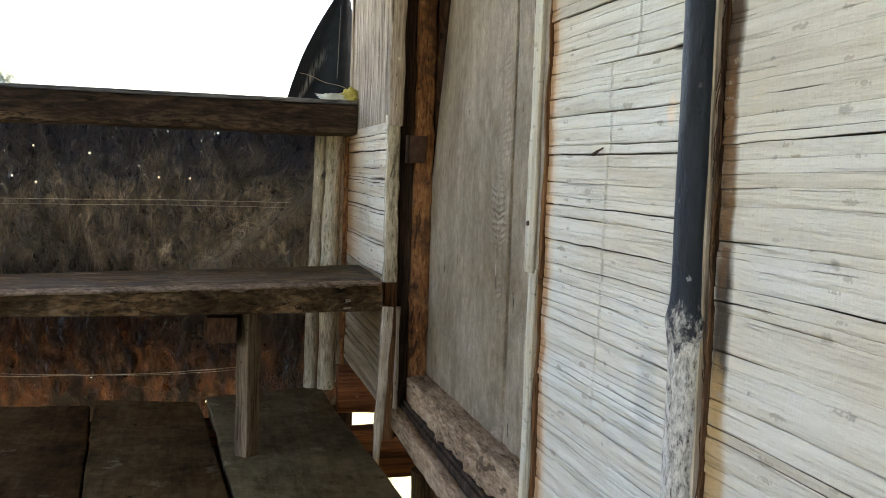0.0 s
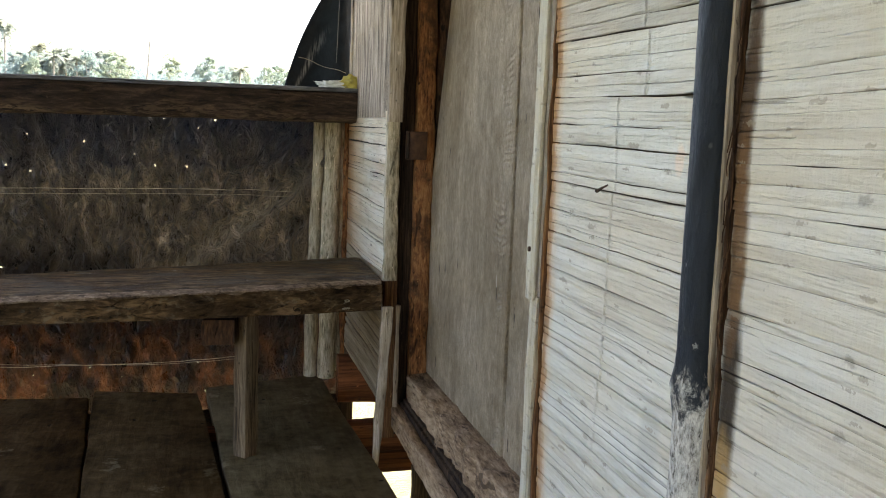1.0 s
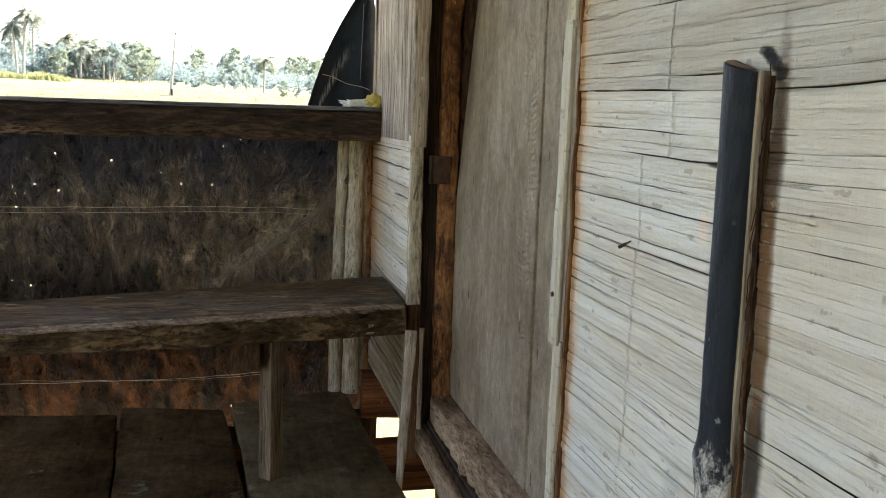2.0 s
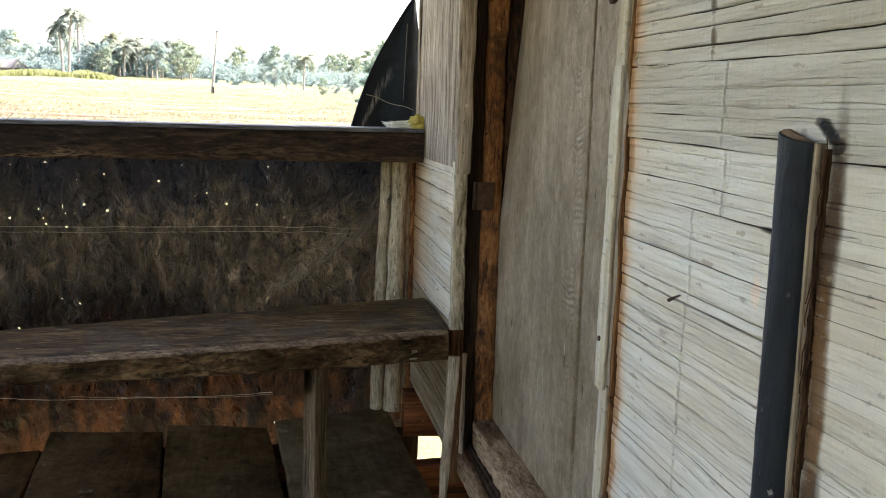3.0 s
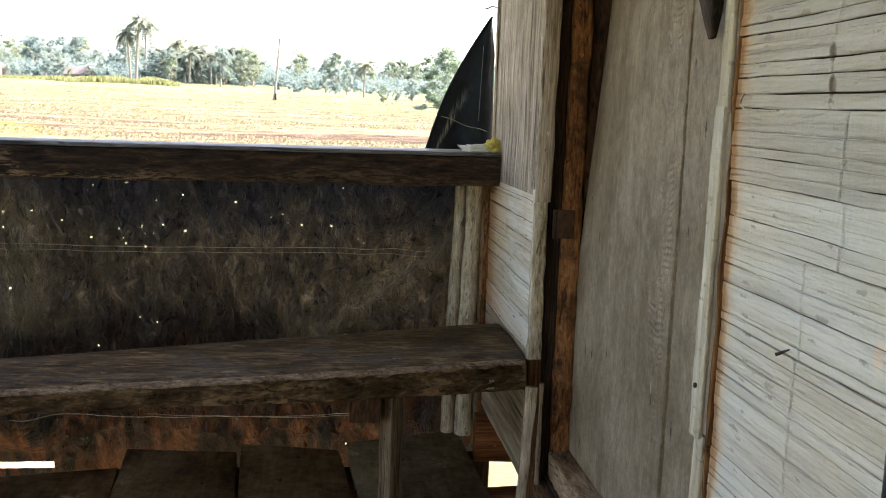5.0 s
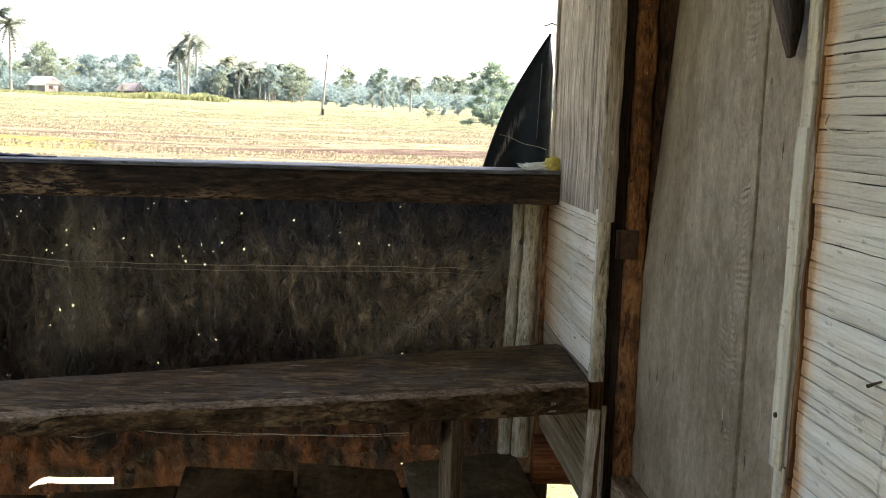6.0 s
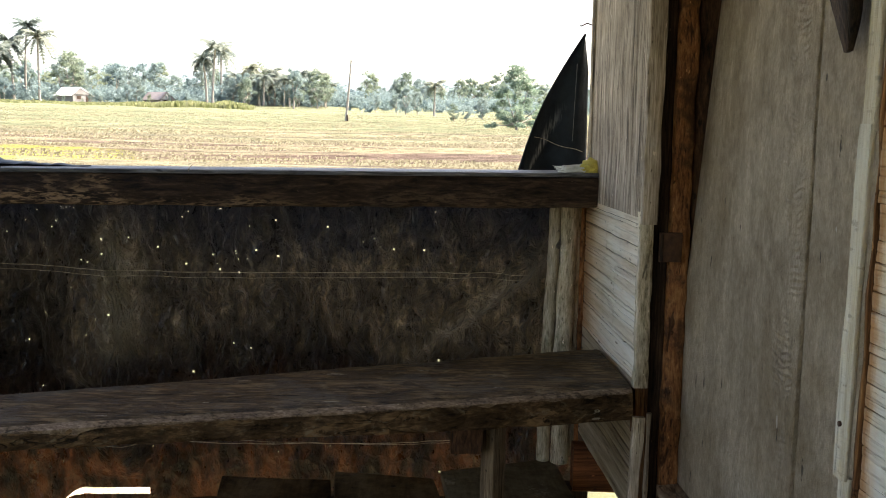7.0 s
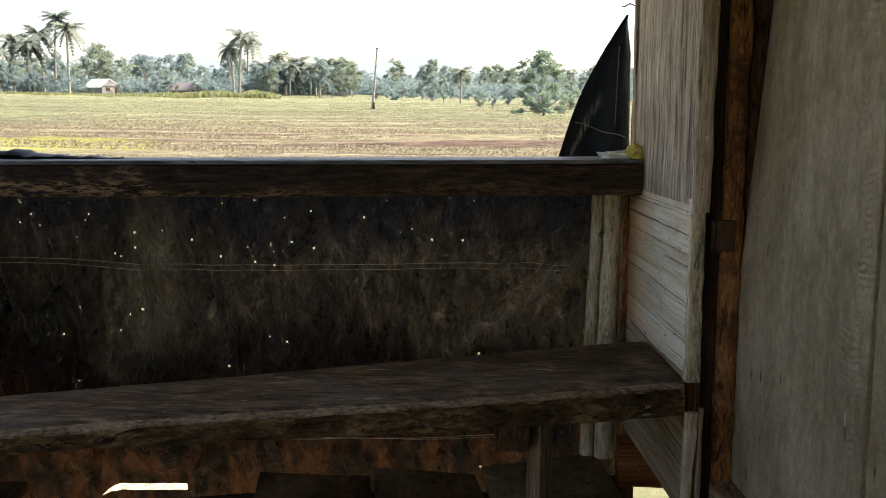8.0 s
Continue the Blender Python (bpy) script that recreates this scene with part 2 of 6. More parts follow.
    col = mix(nt, col, (0.30, 0.24, 0.16), times(step(nt, fine, 0.66, 0.74), times(off(1.0, top), 0.12)))
    nt.links.new(col, bsdf.inputs["Base Color"])
    nt.links.new(ramp(nt, mud, ((0.0, (0.27, 0.27, 0.27)), (0.6, (0.5, 0.5, 0.5)))), bsdf.inputs["Roughness"])
    bsdf.inputs["Specular IOR Level"].default_value = 0.7
    h = math_node(nt, "ADD", math_node(nt, "ADD", times(crumple, 0.6), times(streak, 0.45)), math_node(nt, "ADD", times(crest_a, 0.30), times(crest_b, 0.22)))
    bump(nt, bsdf, math_node(nt, "ADD", math_node(nt, "ADD", h, times(tuft, 0.25)), times(facet.outputs["Distance"], 2.0)), 1.0, 0.06)
    thin = add(nt, "ShaderNodeBsdfTranslucent")
    nt.links.new(col, thin.inputs["Color"])
    mx = nt.nodes.new("ShaderNodeMixShader")
    mx.inputs[0].default_value = 0.10
    nt.links.new(bsdf.outputs[0], mx.inputs[1])
    nt.links.new(thin.outputs[0], mx.inputs[2])
    nt.links.new(mx.outputs[0], nt.nodes["Material Output"].inputs["Surface"])
    return m


def plain(name, a, b, scale=20.0, rough=0.7, relief=0.3, metal=0.0, dist=0.003, shine=0.5):
    m, nt, bsdf = nodes_of(name)
    n = noise_tex(nt, coords(nt, (1, 1, 1)), scale, 7, 0.65, 0.3)
    nt.links.new(ramp(nt, n, ((0.32, a), (0.68, b))), bsdf.inputs["Base Color"])
    bsdf.inputs["Roughness"].default_value, bsdf.inputs["Metallic"].default_value = rough, metal
    bsdf.inputs["Specular IOR Level"].default_value = shine
    bump(nt, bsdf, n, relief, dist)
    return m


def leaf_mat(name, a, b, glow=0.3):
    """Small far leaves: their facing is blended towards the light overhead, as a clump's is."""
    m, nt, bsdf = nodes_of(name)
    geo = nt.nodes.new("ShaderNodeNewGeometry")
    info = nt.nodes.new("ShaderNodeObjectInfo")
    col = ramp(nt, geo.outputs["Random Per Island"], ((0.0, a), (1.0, b)))
    col = mix(nt, col, ramp(nt, info.outputs["Random"], ((0, (0.74, 0.81, 0.86)), (0.5, (0.92, 0.95, 0.96)), (1, (1.06, 1.02, 0.92)))), 1.0, "MULTIPLY")
    nt.links.new(col, bsdf.inputs["Base Color"])
    bsdf.inputs["Roughness"].default_value = 0.8
    bsdf.inputs["Specular IOR Level"].default_value = 0.05
    half = nt.nodes.new("ShaderNodeVectorMath")
    half.operation = "SCALE"
    half.inputs["Scale"].default_value = 0.38
    nt.links.new(geo.outputs["Normal"], half.inputs[0])
    lean = nt.nodes.new("ShaderNodeVectorMath")
    lean.operation = "ADD"
    lean.inputs[1].default_value = (0.15, -0.25, 0.6)
    nt.links.new(half.outputs[0], lean.inputs[0])
    unit = nt.nodes.new("ShaderNodeVectorMath")
    unit.operation = "NORMALIZE"
    nt.links.new(lean.outputs[0], unit.inputs[0])
    nt.links.new(unit.outputs[0], bsdf.inputs["Normal"])
    thin = add(nt, "ShaderNodeBsdfTranslucent")
    nt.links.new(col, thin.inputs["Color"])
    mx = nt.nodes.new("ShaderNodeMixShader")
    mx.inputs[0].default_value = glow
    nt.links.new(bsdf.outputs[0], mx.inputs[1])
    nt.links.new(thin.outputs[0], mx.inputs[2])
    nt.links.new(mx.outputs[0], nt.nodes["Material Output"].inputs["Surface"])
    return m


def field_mat():
    """Harvested field: straw and brown rows nearer, greener regrowth further off, grass by the hut."""
    m, nt, bsdf = nodes_of("dry_field")
    geo = nt.nodes.new("ShaderNodeNewGeometry")
    sep = nt.nodes.new("ShaderNodeSeparateXYZ")
    nt.links.new(geo.outputs["Position"], sep.inputs[0])
    row = noise_tex(nt, coords(nt, (0.007, 0.19, 0), (0, 0, 3)), 1.0, 9, 0.74, 0.5)
    patch = noise_tex(nt, coords(nt, (0.03, 0.07, 0)), 1.0, 4, 0.6)
    fine = noise_tex(nt, coords(nt, (0.5, 1.5, 0)), 1.0, 10, 0.8)
    fine = step(nt, fine, 0.34, 0.66)
    straw = mix(nt, (0.115, 0.099, 0.056), (0.36, 0.325, 0.20), fine)
    soil = mix(nt, (0.050, 0.032, 0.024), (0.20, 0.14, 0.105), fine)
    green = mix(nt, (0.105, 0.125, 0.06), (0.255, 0.285, 0.155), fine)
    grass = mix(nt, (0.16, 0.175, 0.075), (0.50, 0.50, 0.29), noise_tex(nt, coords(nt, (16, 16, 16)), 1.0, 8, 0.8))
    col = mix(nt, straw, soil, math_node(nt, "MULTIPLY", step(nt, row, 0.46, 0.52), 0.95))
    far = math_node(nt, "ADD", sep.outputs["Y"], math_node(nt, "MULTIPLY", math_node(nt, "SUBTRACT", patch, 0.5), 90.0))
    col = mix(nt, col, green, math_node(nt, "MULTIPLY", step(nt, far, 55.0, 92.0), 0.72))
    gx = math_node(nt, "DIVIDE", math_node(nt, "ADD", sep.outputs["X"], 20.0), 8.0)
    gy = math_node(nt, "DIVIDE", math_node(nt, "SUBTRACT", sep.outputs["Y"], 47.0), 6.0)
    weeds = math_node(nt, "ADD", math_node(nt, "ADD", math_node(nt, "MULTIPLY", gx, gx), math_node(nt, "MULTIPLY", gy, gy)), math_node(nt, "MULTIPLY", fine, 0.8))
    col = mix(nt, col, (0.36, 0.38, 0.06), math_node(nt, "MULTIPLY", step(nt, weeds, 1.4, 0.6), 0.85))
    col = mix(nt, col, grass, step(nt, sep.outputs["Y"], 24.0, 14.0))
    nt.links.new(col, bsdf.inputs["Base Color"])
    bsdf.inputs["Roughness"].default_value = 0.95
    bsdf.inputs["Specular IOR Level"].default_value = 0.1
    bump(nt, bsdf, fine, 0.8, 0.25)
    return m


# dark marks beside the pole: stain, with the pole's shadow painted in too
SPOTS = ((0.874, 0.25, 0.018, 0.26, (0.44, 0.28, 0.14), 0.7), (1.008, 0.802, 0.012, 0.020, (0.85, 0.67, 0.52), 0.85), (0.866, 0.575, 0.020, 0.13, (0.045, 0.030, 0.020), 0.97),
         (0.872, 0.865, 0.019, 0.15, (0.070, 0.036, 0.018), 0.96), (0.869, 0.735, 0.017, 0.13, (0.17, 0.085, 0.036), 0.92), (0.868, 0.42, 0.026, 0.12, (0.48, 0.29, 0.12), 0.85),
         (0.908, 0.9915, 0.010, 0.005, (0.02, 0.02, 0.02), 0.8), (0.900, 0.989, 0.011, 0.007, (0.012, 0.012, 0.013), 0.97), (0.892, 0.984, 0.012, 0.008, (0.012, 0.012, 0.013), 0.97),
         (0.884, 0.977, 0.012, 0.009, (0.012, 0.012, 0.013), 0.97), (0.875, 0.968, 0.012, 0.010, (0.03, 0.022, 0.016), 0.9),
         (1.035, 0.465, 0.030, 0.060, (0.46, 0.45, 0.41), 0.45),
         (1.150, 1.126, 0.009, 0.011, (0.20, 0.15, 0.11), 0.85), (1.144, 1.087, 0.009, 0.013, (0.20, 0.15, 0.11), 0.85),
         (0.985, 0.874, 0.030, 0.004, (0.04, 0.03, 0.02), 0.9))
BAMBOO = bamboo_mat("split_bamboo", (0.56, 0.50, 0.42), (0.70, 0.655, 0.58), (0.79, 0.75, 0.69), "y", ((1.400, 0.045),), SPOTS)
# darker copy for the upper boards: the dimmer light there is in its colour
BAMBOO_DIM = bamboo_mat("dim_split_bamboo", (0.42, 0.375, 0.315), (0.545, 0.505, 0.445), (0.635, 0.60, 0.545), "y", ((1.400, 0.050),), SPOTS)
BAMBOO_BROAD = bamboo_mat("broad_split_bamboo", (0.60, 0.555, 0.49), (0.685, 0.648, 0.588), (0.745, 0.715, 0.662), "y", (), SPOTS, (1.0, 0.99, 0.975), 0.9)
BAMBOO_PANEL = bamboo_mat("panel_bamboo", (0.60, 0.51, 0.40), (0.83, 0.76, 0.655), (0.90, 0.86, 0.78), "y", ((3.045, 0.42),), (), (1, 1, 1), 1.5)
BAMBOO_OLD = bamboo_mat("old_bamboo", (0.18, 0.135, 0.09), (0.38, 0.30, 0.21), (0.56, 0.46, 0.34))
BAMBOO_LATH = bamboo_mat("bamboo_lath", (0.40, 0.335, 0.235), (0.58, 0.52, 0.415), (0.70, 0.65, 0.545), "z")
# colour of the added dark sheets that stand for shade in the cracks
DARK_GAP = plain("crack_shade", (0.045, 0.030, 0.018), (0.10, 0.068, 0.042), 30)


SCALLOP_Y = 1.80


def door_mat():
    """Grey-brown weathered board: even tone, fine upright grain, raised curled figure in places."""
    m, nt, bsdf = nodes_of("grey_door_wood")
    v = coords(nt, (1, 1, 0.22))
    fine = noise_tex(nt, v, 150, 7, 0.75, 0.4)
    broad = noise_tex(nt, coords(nt, (1, 1, 0.2)), 28, 4, 0.6, 0.4)
    pore = noise_tex(nt, coords(nt, (1, 1, 0.5)), 210, 5, 0.7, 0.3)
    blotch = noise_tex(nt, coords(nt, (1, 1, 0.6)), 7.0, 6, 0.65)
    mottle = noise_tex(nt, coords(nt, (1, 1, 0.7)), 46, 5, 0.68, 0.3)
    f = math_node(nt, "ADD", math_node(nt, "ADD", math_node(nt, "MULTIPLY", fine, 0.25), math_node(nt, "MULTIPLY", pore, 0.35)), math_node(nt, "MULTIPLY", mottle, 0.40))
    col = ramp(nt, f, ((0.36, (0.345, 0.262, 0.172)), (0.5, (0.565, 0.452, 0.325)), (0.64, (0.78, 0.648, 0.49))))
    col = mix(nt, col, ramp(nt, broad, ((0.3, (0.78, 0.75, 0.71)), (0.7, (1.0, 1.0, 1.0)))), 0.9, "MULTIPLY")
    col = mix(nt, col, ramp(nt, blotch, ((0.36, (0.58, 0.53, 0.46)), (0.62, (1.0, 1.0, 1.0)))), 0.9, "MULTIPLY")
    tick = spots_at(nt, 9.0, 0.055, 0.40, (1.9, 0.42))
    pale = spots_at(nt, 7.0, 0.045, 0.25, (1.7, 0.5))
    bruise = spots_at(nt, 26.0, 0.2, 0.22, (1.3, 0.5))
    col = mix(nt, col, (0.05, 0.035, 0.022), math_node(nt, "MULTIPLY", tick, 0.85))
    col = mix(nt, col, (0.70, 0.64, 0.54), math_node(nt, "MULTIPLY", pale, 0.75))
    col = mix(nt, col, (0.18, 0.13, 0.09), math_node(nt, "MULTIPLY", bruise, 0.35))
    # curled figure: stacked scallops in a strip beside the seam, fainter elsewhere
    geo = nt.nodes.new("ShaderNodeNewGeometry")
    sep = nt.nodes.new("ShaderNodeSeparateXYZ")
    nt.links.new(geo.outputs["Position"], sep.inputs[0])
    wave = noise_tex(nt, coords(nt, (1, 1, 1)), 7.0, 4, 0.6)
    mid = math_node(nt, "ADD", SCALLOP_Y, math_node(nt, "MULTIPLY", math_node(nt, "SUBTRACT", wave, 0.5), 0.16))
    out = math_node(nt, "DIVIDE", math_node(nt, "SUBTRACT", sep.outputs["Y"], mid), 0.036)
    phase = math_node(nt, "SUBTRACT", math_node(nt, "MULTIPLY", sep.outputs["Z"], 470.0), math_node(nt, "MULTIPLY", math_node(nt, "MULTIPLY", out, out), 2.2))
    phase = math_node(nt, "ADD", phase, math_node(nt, "MULTIPLY", noise_tex(nt, coords(nt, (1, 1, 1)), 30.0, 3, 0.6), 9.0))
    arcs = math_node(nt, "MULTIPLY", math_node(nt, "ADD", math_node(nt, "SINE", phase), 1.0), 0.5)
    where = math_node(nt, "MULTIPLY", step(nt, math_node(nt, "ABSOLUTE", out), 1.7, 0.7), step(nt, noise_tex(nt, coords(nt, (1, 1.6, 1)), 8.0, 4, 0.6), 0.47, 0.58))
    raised = math_node(nt, "MULTIPLY", arcs, where)
    # crests of the figure painted paler, as if they caught the light
    col = mix(nt, col, (0.86, 0.72, 0.56), math_node(nt, "MULTIPLY", raised, 0.16))
    col = mix(nt, col, (0.26, 0.185, 0.12), math_node(nt, "MULTIPLY", step(nt, pore, 0.40, 0.28), 0.22))
    nt.links.new(col, bsdf.inputs["Base Color"])
    bsdf.inputs["Roughness"].default_value = 0.55
    bsdf.inputs["Specular IOR Level"].default_value = 0.25
    h = math_node(nt, "ADD", math_node(nt, "MULTIPLY", pore, 0.5), math_node(nt, "MULTIPLY", fine, 0.35))
    h = math_node(nt, "ADD", h, math_node(nt, "MULTIPLY", raised, 0.42))
    h = math_node(nt, "SUBTRACT", h, math_node(nt, "MULTIPLY", tick, 0.6))
    bump(nt, bsdf, h, 1.0, 0.017)
    return m


def bench_mat(name, front=False):
    """Dark hand-worn plank: brown-grey wood, grey patches for the sky's sheen, scratches, splits and pits."""
    m, nt, bsdf = nodes_of(name)
    v = coords(nt, (0.20, 1, 1), (0, 0, 14))
    grain = noise_tex(nt, v, 75, 6, 0.7, 0.5)
    soft = noise_tex(nt, coords(nt, (0.55, 1, 1), (0, 0, 14)), 13, 6, 0.68, 0.5)
    blotch = noise_tex(nt, coords(nt, (0.8, 1, 1)), 5.0, 6, 0.66, 0.3)
    f = math_node(nt, "ADD", math_node(nt, "MULTIPLY", grain, 0.45), math_node(nt, "MULTIPLY", soft, 0.55))
    if front:
        col = ramp(nt, f, ((0.38, (0.016, 0.009, 0.005)), (0.5, (0.098, 0.058, 0.029)), (0.60, (0.28, 0.172, 0.088))))
    else:
        col = ramp(nt, f, ((0.40, (0.018, 0.011, 0.006)), (0.5, (0.088, 0.058, 0.031)), (0.60, (0.25, 0.172, 0.098))))
        # the sky's sheen on the seat, painted as grey patches
        col = mix(nt, col, (0.115, 0.104, 0.090), math_node(nt, "MULTIPLY", step(nt, blotch, 0.52, 0.60), 0.45))
    col = mix(nt, col, (0.022, 0.014, 0.009), math_node(nt, "MULTIPLY", step(nt, noise_tex(nt, coords(nt, (0.4, 1, 1)), 13, 5, 0.6, 0.6), 0.58, 0.70), 0.75))
    split = step(nt, math_node(nt, "ABSOLUTE", math_node(nt, "SUBTRACT", noise_tex(nt, coords(nt, (0.07, 1, 1), (0, 0, 14)), 26, 3, 0.5, 0.8), 0.5)), 0.012, 0.003)
    split = math_node(nt, "MULTIPLY", split, step(nt, soft, 0.46, 0.56))
    scratch = spots_at(nt, 13.0, 0.10, 0.35, (0.35, 1.6), "xz" if front else "xy")
    pit = spots_at(nt, 26.0, 0.14, 0.35, (0.5, 1), "xz" if front else "xy")
    col = mix(nt, col, (0.010, 0.007, 0.005), math_node(nt, "MULTIPLY", split, 0.85))
    col = mix(nt, col, (0.42, 0.37, 0.29), math_node(nt, "MULTIPLY", scratch, 0.8))
    rub = math_node(nt, "MULTIPLY", step(nt, noise_tex(nt, coords(nt, (0.6, 1, 1)), 58, 5, 0.7, 0.4), 0.54, 0.68), step(nt, soft, 0.40, 0.58))
    col = mix(nt, col, (0.30, 0.245, 0.165), math_node(nt, "MULTIPLY", rub, 0.6))
    col = mix(nt, col, (0.015, 0.010, 0.007), math_node(nt, "MULTIPLY", pit, 0.6))
    nt.links.new(col, bsdf.inputs["Base Color"])
    nt.links.new(ramp(nt, soft, ((0.35, (0.40, 0.40, 0.40)), (0.65, (0.68, 0.68, 0.68)))), bsdf.inputs["Roughness"])
    bsdf.inputs["Specular IOR Level"].default_value = 0.08 if front else 0.06
    h = math_node(nt, "SUBTRACT", math_node(nt, "ADD", f, math_node(nt, "MULTIPLY", blotch, 0.5)), math_node(nt, "ADD", math_node(nt, "MULTIPLY", split, 0.5), math_node(nt, "MULTIPLY", pit, 0.35)))
    bump(nt, bsdf, h, 0.9, 0.010)
    return m


def board_mat(name, dark, mid, light, along="y", shine=0.03, scuff=(0.5, 0.44, 0.33)):
    """Trodden floorboard: broad stains, faint grain, dents, nails and pale scuffs."""
    m, nt, bsdf = nodes_of(name)
    k = {"x": (0.12, 1, 1), "y": (1, 0.12, 1)}[along]
    grain = noise_tex(nt, coords(nt, k, (0, 0, 4)), 48, 6, 0.68, 0.5)
    blotch = noise_tex(nt, coords(nt, (1, 0.8, 1)), 5.5, 6, 0.66, 0.4)
    dirt = noise_tex(nt, coords(nt, (1, 1, 1)), 28, 6, 0.7, 0.4)
    f = math_node(nt, "ADD", math_node(nt, "ADD", math_node(nt, "MULTIPLY", grain, 0.25), math_node(nt, "MULTIPLY", blotch, 0.45)), math_node(nt, "MULTIPLY", dirt, 0.30))
    col = ramp(nt, f, ((0.41, dark), (0.5, mid), (0.59, light)))
    info = nt.nodes.new("ShaderNodeObjectInfo")
    col = mix(nt, col, ramp(nt, info.outputs["Random"], ((0.0, (0.86, 0.84, 0.82)), (1.0, (1, 1, 1)))), 1.0, "MULTIPLY")
    hole = spots_at(nt, 7.0, 0.045, 0.5, (1, 0.7), "xy")
    rub = math_node(nt, "MULTIPLY", spots_at(nt, 8.0, 0.24, 0.25, (1.0, 0.5), "xy"), step(nt, dirt, 0.46, 0.6))
    col = mix(nt, col, (0.02, 0.014, 0.009), math_node(nt, "MULTIPLY", hole, 0.85))
    col = mix(nt, col, scuff, math_node(nt, "MULTIPLY", rub, 0.30))
    nt.links.new(col, bsdf.inputs["Base Color"])
    bsdf.inputs["Roughness"].default_value = 0.6
    bsdf.inputs["Specular IOR Level"].default_value = shine
    bump(nt, bsdf, math_node(nt, "SUBTRACT", math_node(nt, "ADD", math_node(nt, "MULTIPLY", grain, 0.5), dirt), hole), 0.6, 0.006)
    return m


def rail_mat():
    """Dark bark-brown beam with paler flecks, most of them on its lower half."""
    m, nt, bsdf = nodes_of("flecked_rail_wood")
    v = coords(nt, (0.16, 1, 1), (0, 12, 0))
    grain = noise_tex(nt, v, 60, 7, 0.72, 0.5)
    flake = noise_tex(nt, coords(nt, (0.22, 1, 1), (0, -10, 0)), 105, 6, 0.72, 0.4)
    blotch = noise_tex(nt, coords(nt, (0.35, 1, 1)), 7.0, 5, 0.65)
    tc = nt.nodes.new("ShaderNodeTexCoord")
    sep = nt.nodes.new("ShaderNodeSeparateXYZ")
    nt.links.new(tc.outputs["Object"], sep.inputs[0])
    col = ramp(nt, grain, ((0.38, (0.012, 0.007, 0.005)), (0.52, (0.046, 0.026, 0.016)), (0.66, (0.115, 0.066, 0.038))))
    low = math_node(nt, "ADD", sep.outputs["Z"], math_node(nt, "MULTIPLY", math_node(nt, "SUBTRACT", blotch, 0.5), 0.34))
    low_flecks = math_node(nt, "MULTIPLY", step(nt, flake, 0.45, 0.58), step(nt, low, 0.078, 0.030))
    low_flecks = math_node(nt, "MULTIPLY", low_flecks, math_node(nt, "ADD", math_node(nt, "MULTIPLY", step(nt, sep.outputs["X"], 0.75, 0.1), 0.75), 0.25))
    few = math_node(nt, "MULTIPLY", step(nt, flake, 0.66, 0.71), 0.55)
    col = mix(nt, col, (0.42, 0.265, 0.15), math_node(nt, "MAXIMUM", math_node(nt, "MULTIPLY", low_flecks, 0.85), few))
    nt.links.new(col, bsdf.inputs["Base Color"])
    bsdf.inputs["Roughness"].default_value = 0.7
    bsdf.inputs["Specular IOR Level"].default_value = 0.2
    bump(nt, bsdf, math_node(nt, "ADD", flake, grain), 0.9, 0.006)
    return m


DOOR_WOOD = door_mat()
SLAB_WOOD = wood("weathered_slab", (0.10, 0.078, 0.058), (0.41, 0.345, 0.27), (0.66, 0.585, 0.485), "z", 55, 0.8, 1.0, per_piece=0.12, k=0.05, con=0.9, warm=0.5)
BENCH_WOOD = bench_mat("bench_wood")
EDGE_WOOD = bench_mat("hewn_edge_wood", True)
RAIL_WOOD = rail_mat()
# paler than the beam: glancing sky light is put into the colour
RAIL_TOP = wood("skylit_rail_top", (0.08, 0.078, 0.08), (0.22, 0.215, 0.22), (0.36, 0.355, 0.36), "x", 50, 0.55, 0.8, warm=0.0)
FLOOR_WOOD = board_mat("floor_wood", (0.050, 0.030, 0.014), (0.115, 0.074, 0.036), (0.195, 0.132, 0.071))
# darker copy of the floor wood, for boards where less light reaches
FLOOR_SHADED = board_mat("shaded_floor_wood", (0.040, 0.023, 0.011), (0.098, 0.060, 0.029), (0.165, 0.108, 0.057))
FLOOR_PALE = board_mat("pale_floor_wood", (0.085, 0.063, 0.033), (0.175, 0.134, 0.076), (0.265, 0.208, 0.125))
JAMB_WOOD = wood("rusty_brown_jamb", (0.09, 0.032, 0.012), (0.37, 0.160, 0.060), (0.58, 0.31, 0.135), "z", 45, 0.75, 1.0, stain=(0.10, 0.042, 0.018), stain_at=(0.50, 0.66), k=0.2, warm=0.6)
DEEP_BROWN_WOOD = wood("deep_brown_wood", (0.015, 0.008, 0.005), (0.075, 0.038, 0.019), (0.15, 0.083, 0.042), "z", 45, 0.75, 0.8, k=0.2)
DARK_WOOD = wood("dark_wood", (0.015, 0.010, 0.008), (0.05, 0.035, 0.025), (0.12, 0.085, 0.06), "z", 60, 0.8, 0.8)
SILL_WOOD = wood("worn_sill", (0.13, 0.085, 0.050), (0.36, 0.27, 0.185), (0.58, 0.465, 0.34), "y", 40, 0.8, 1.0, k=0.2, con=0.4, warm=0.7)
POLE_WOOD = wood("pale_pole", (0.32, 0.275, 0.18), (0.68, 0.615, 0.46), (0.85, 0.79, 0.64), "z", 50, 0.8, 1.0, stain=(0.22, 0.215, 0.11), stain_at=(0.54, 0.70), k=0.16, warm=0.5)
LEG_WOOD = wood("leg_wood", (0.08, 0.056, 0.035), (0.225, 0.175, 0.12), (0.36, 0.295, 0.21), "z", 60, 0.75, 0.7, warm=0.7)
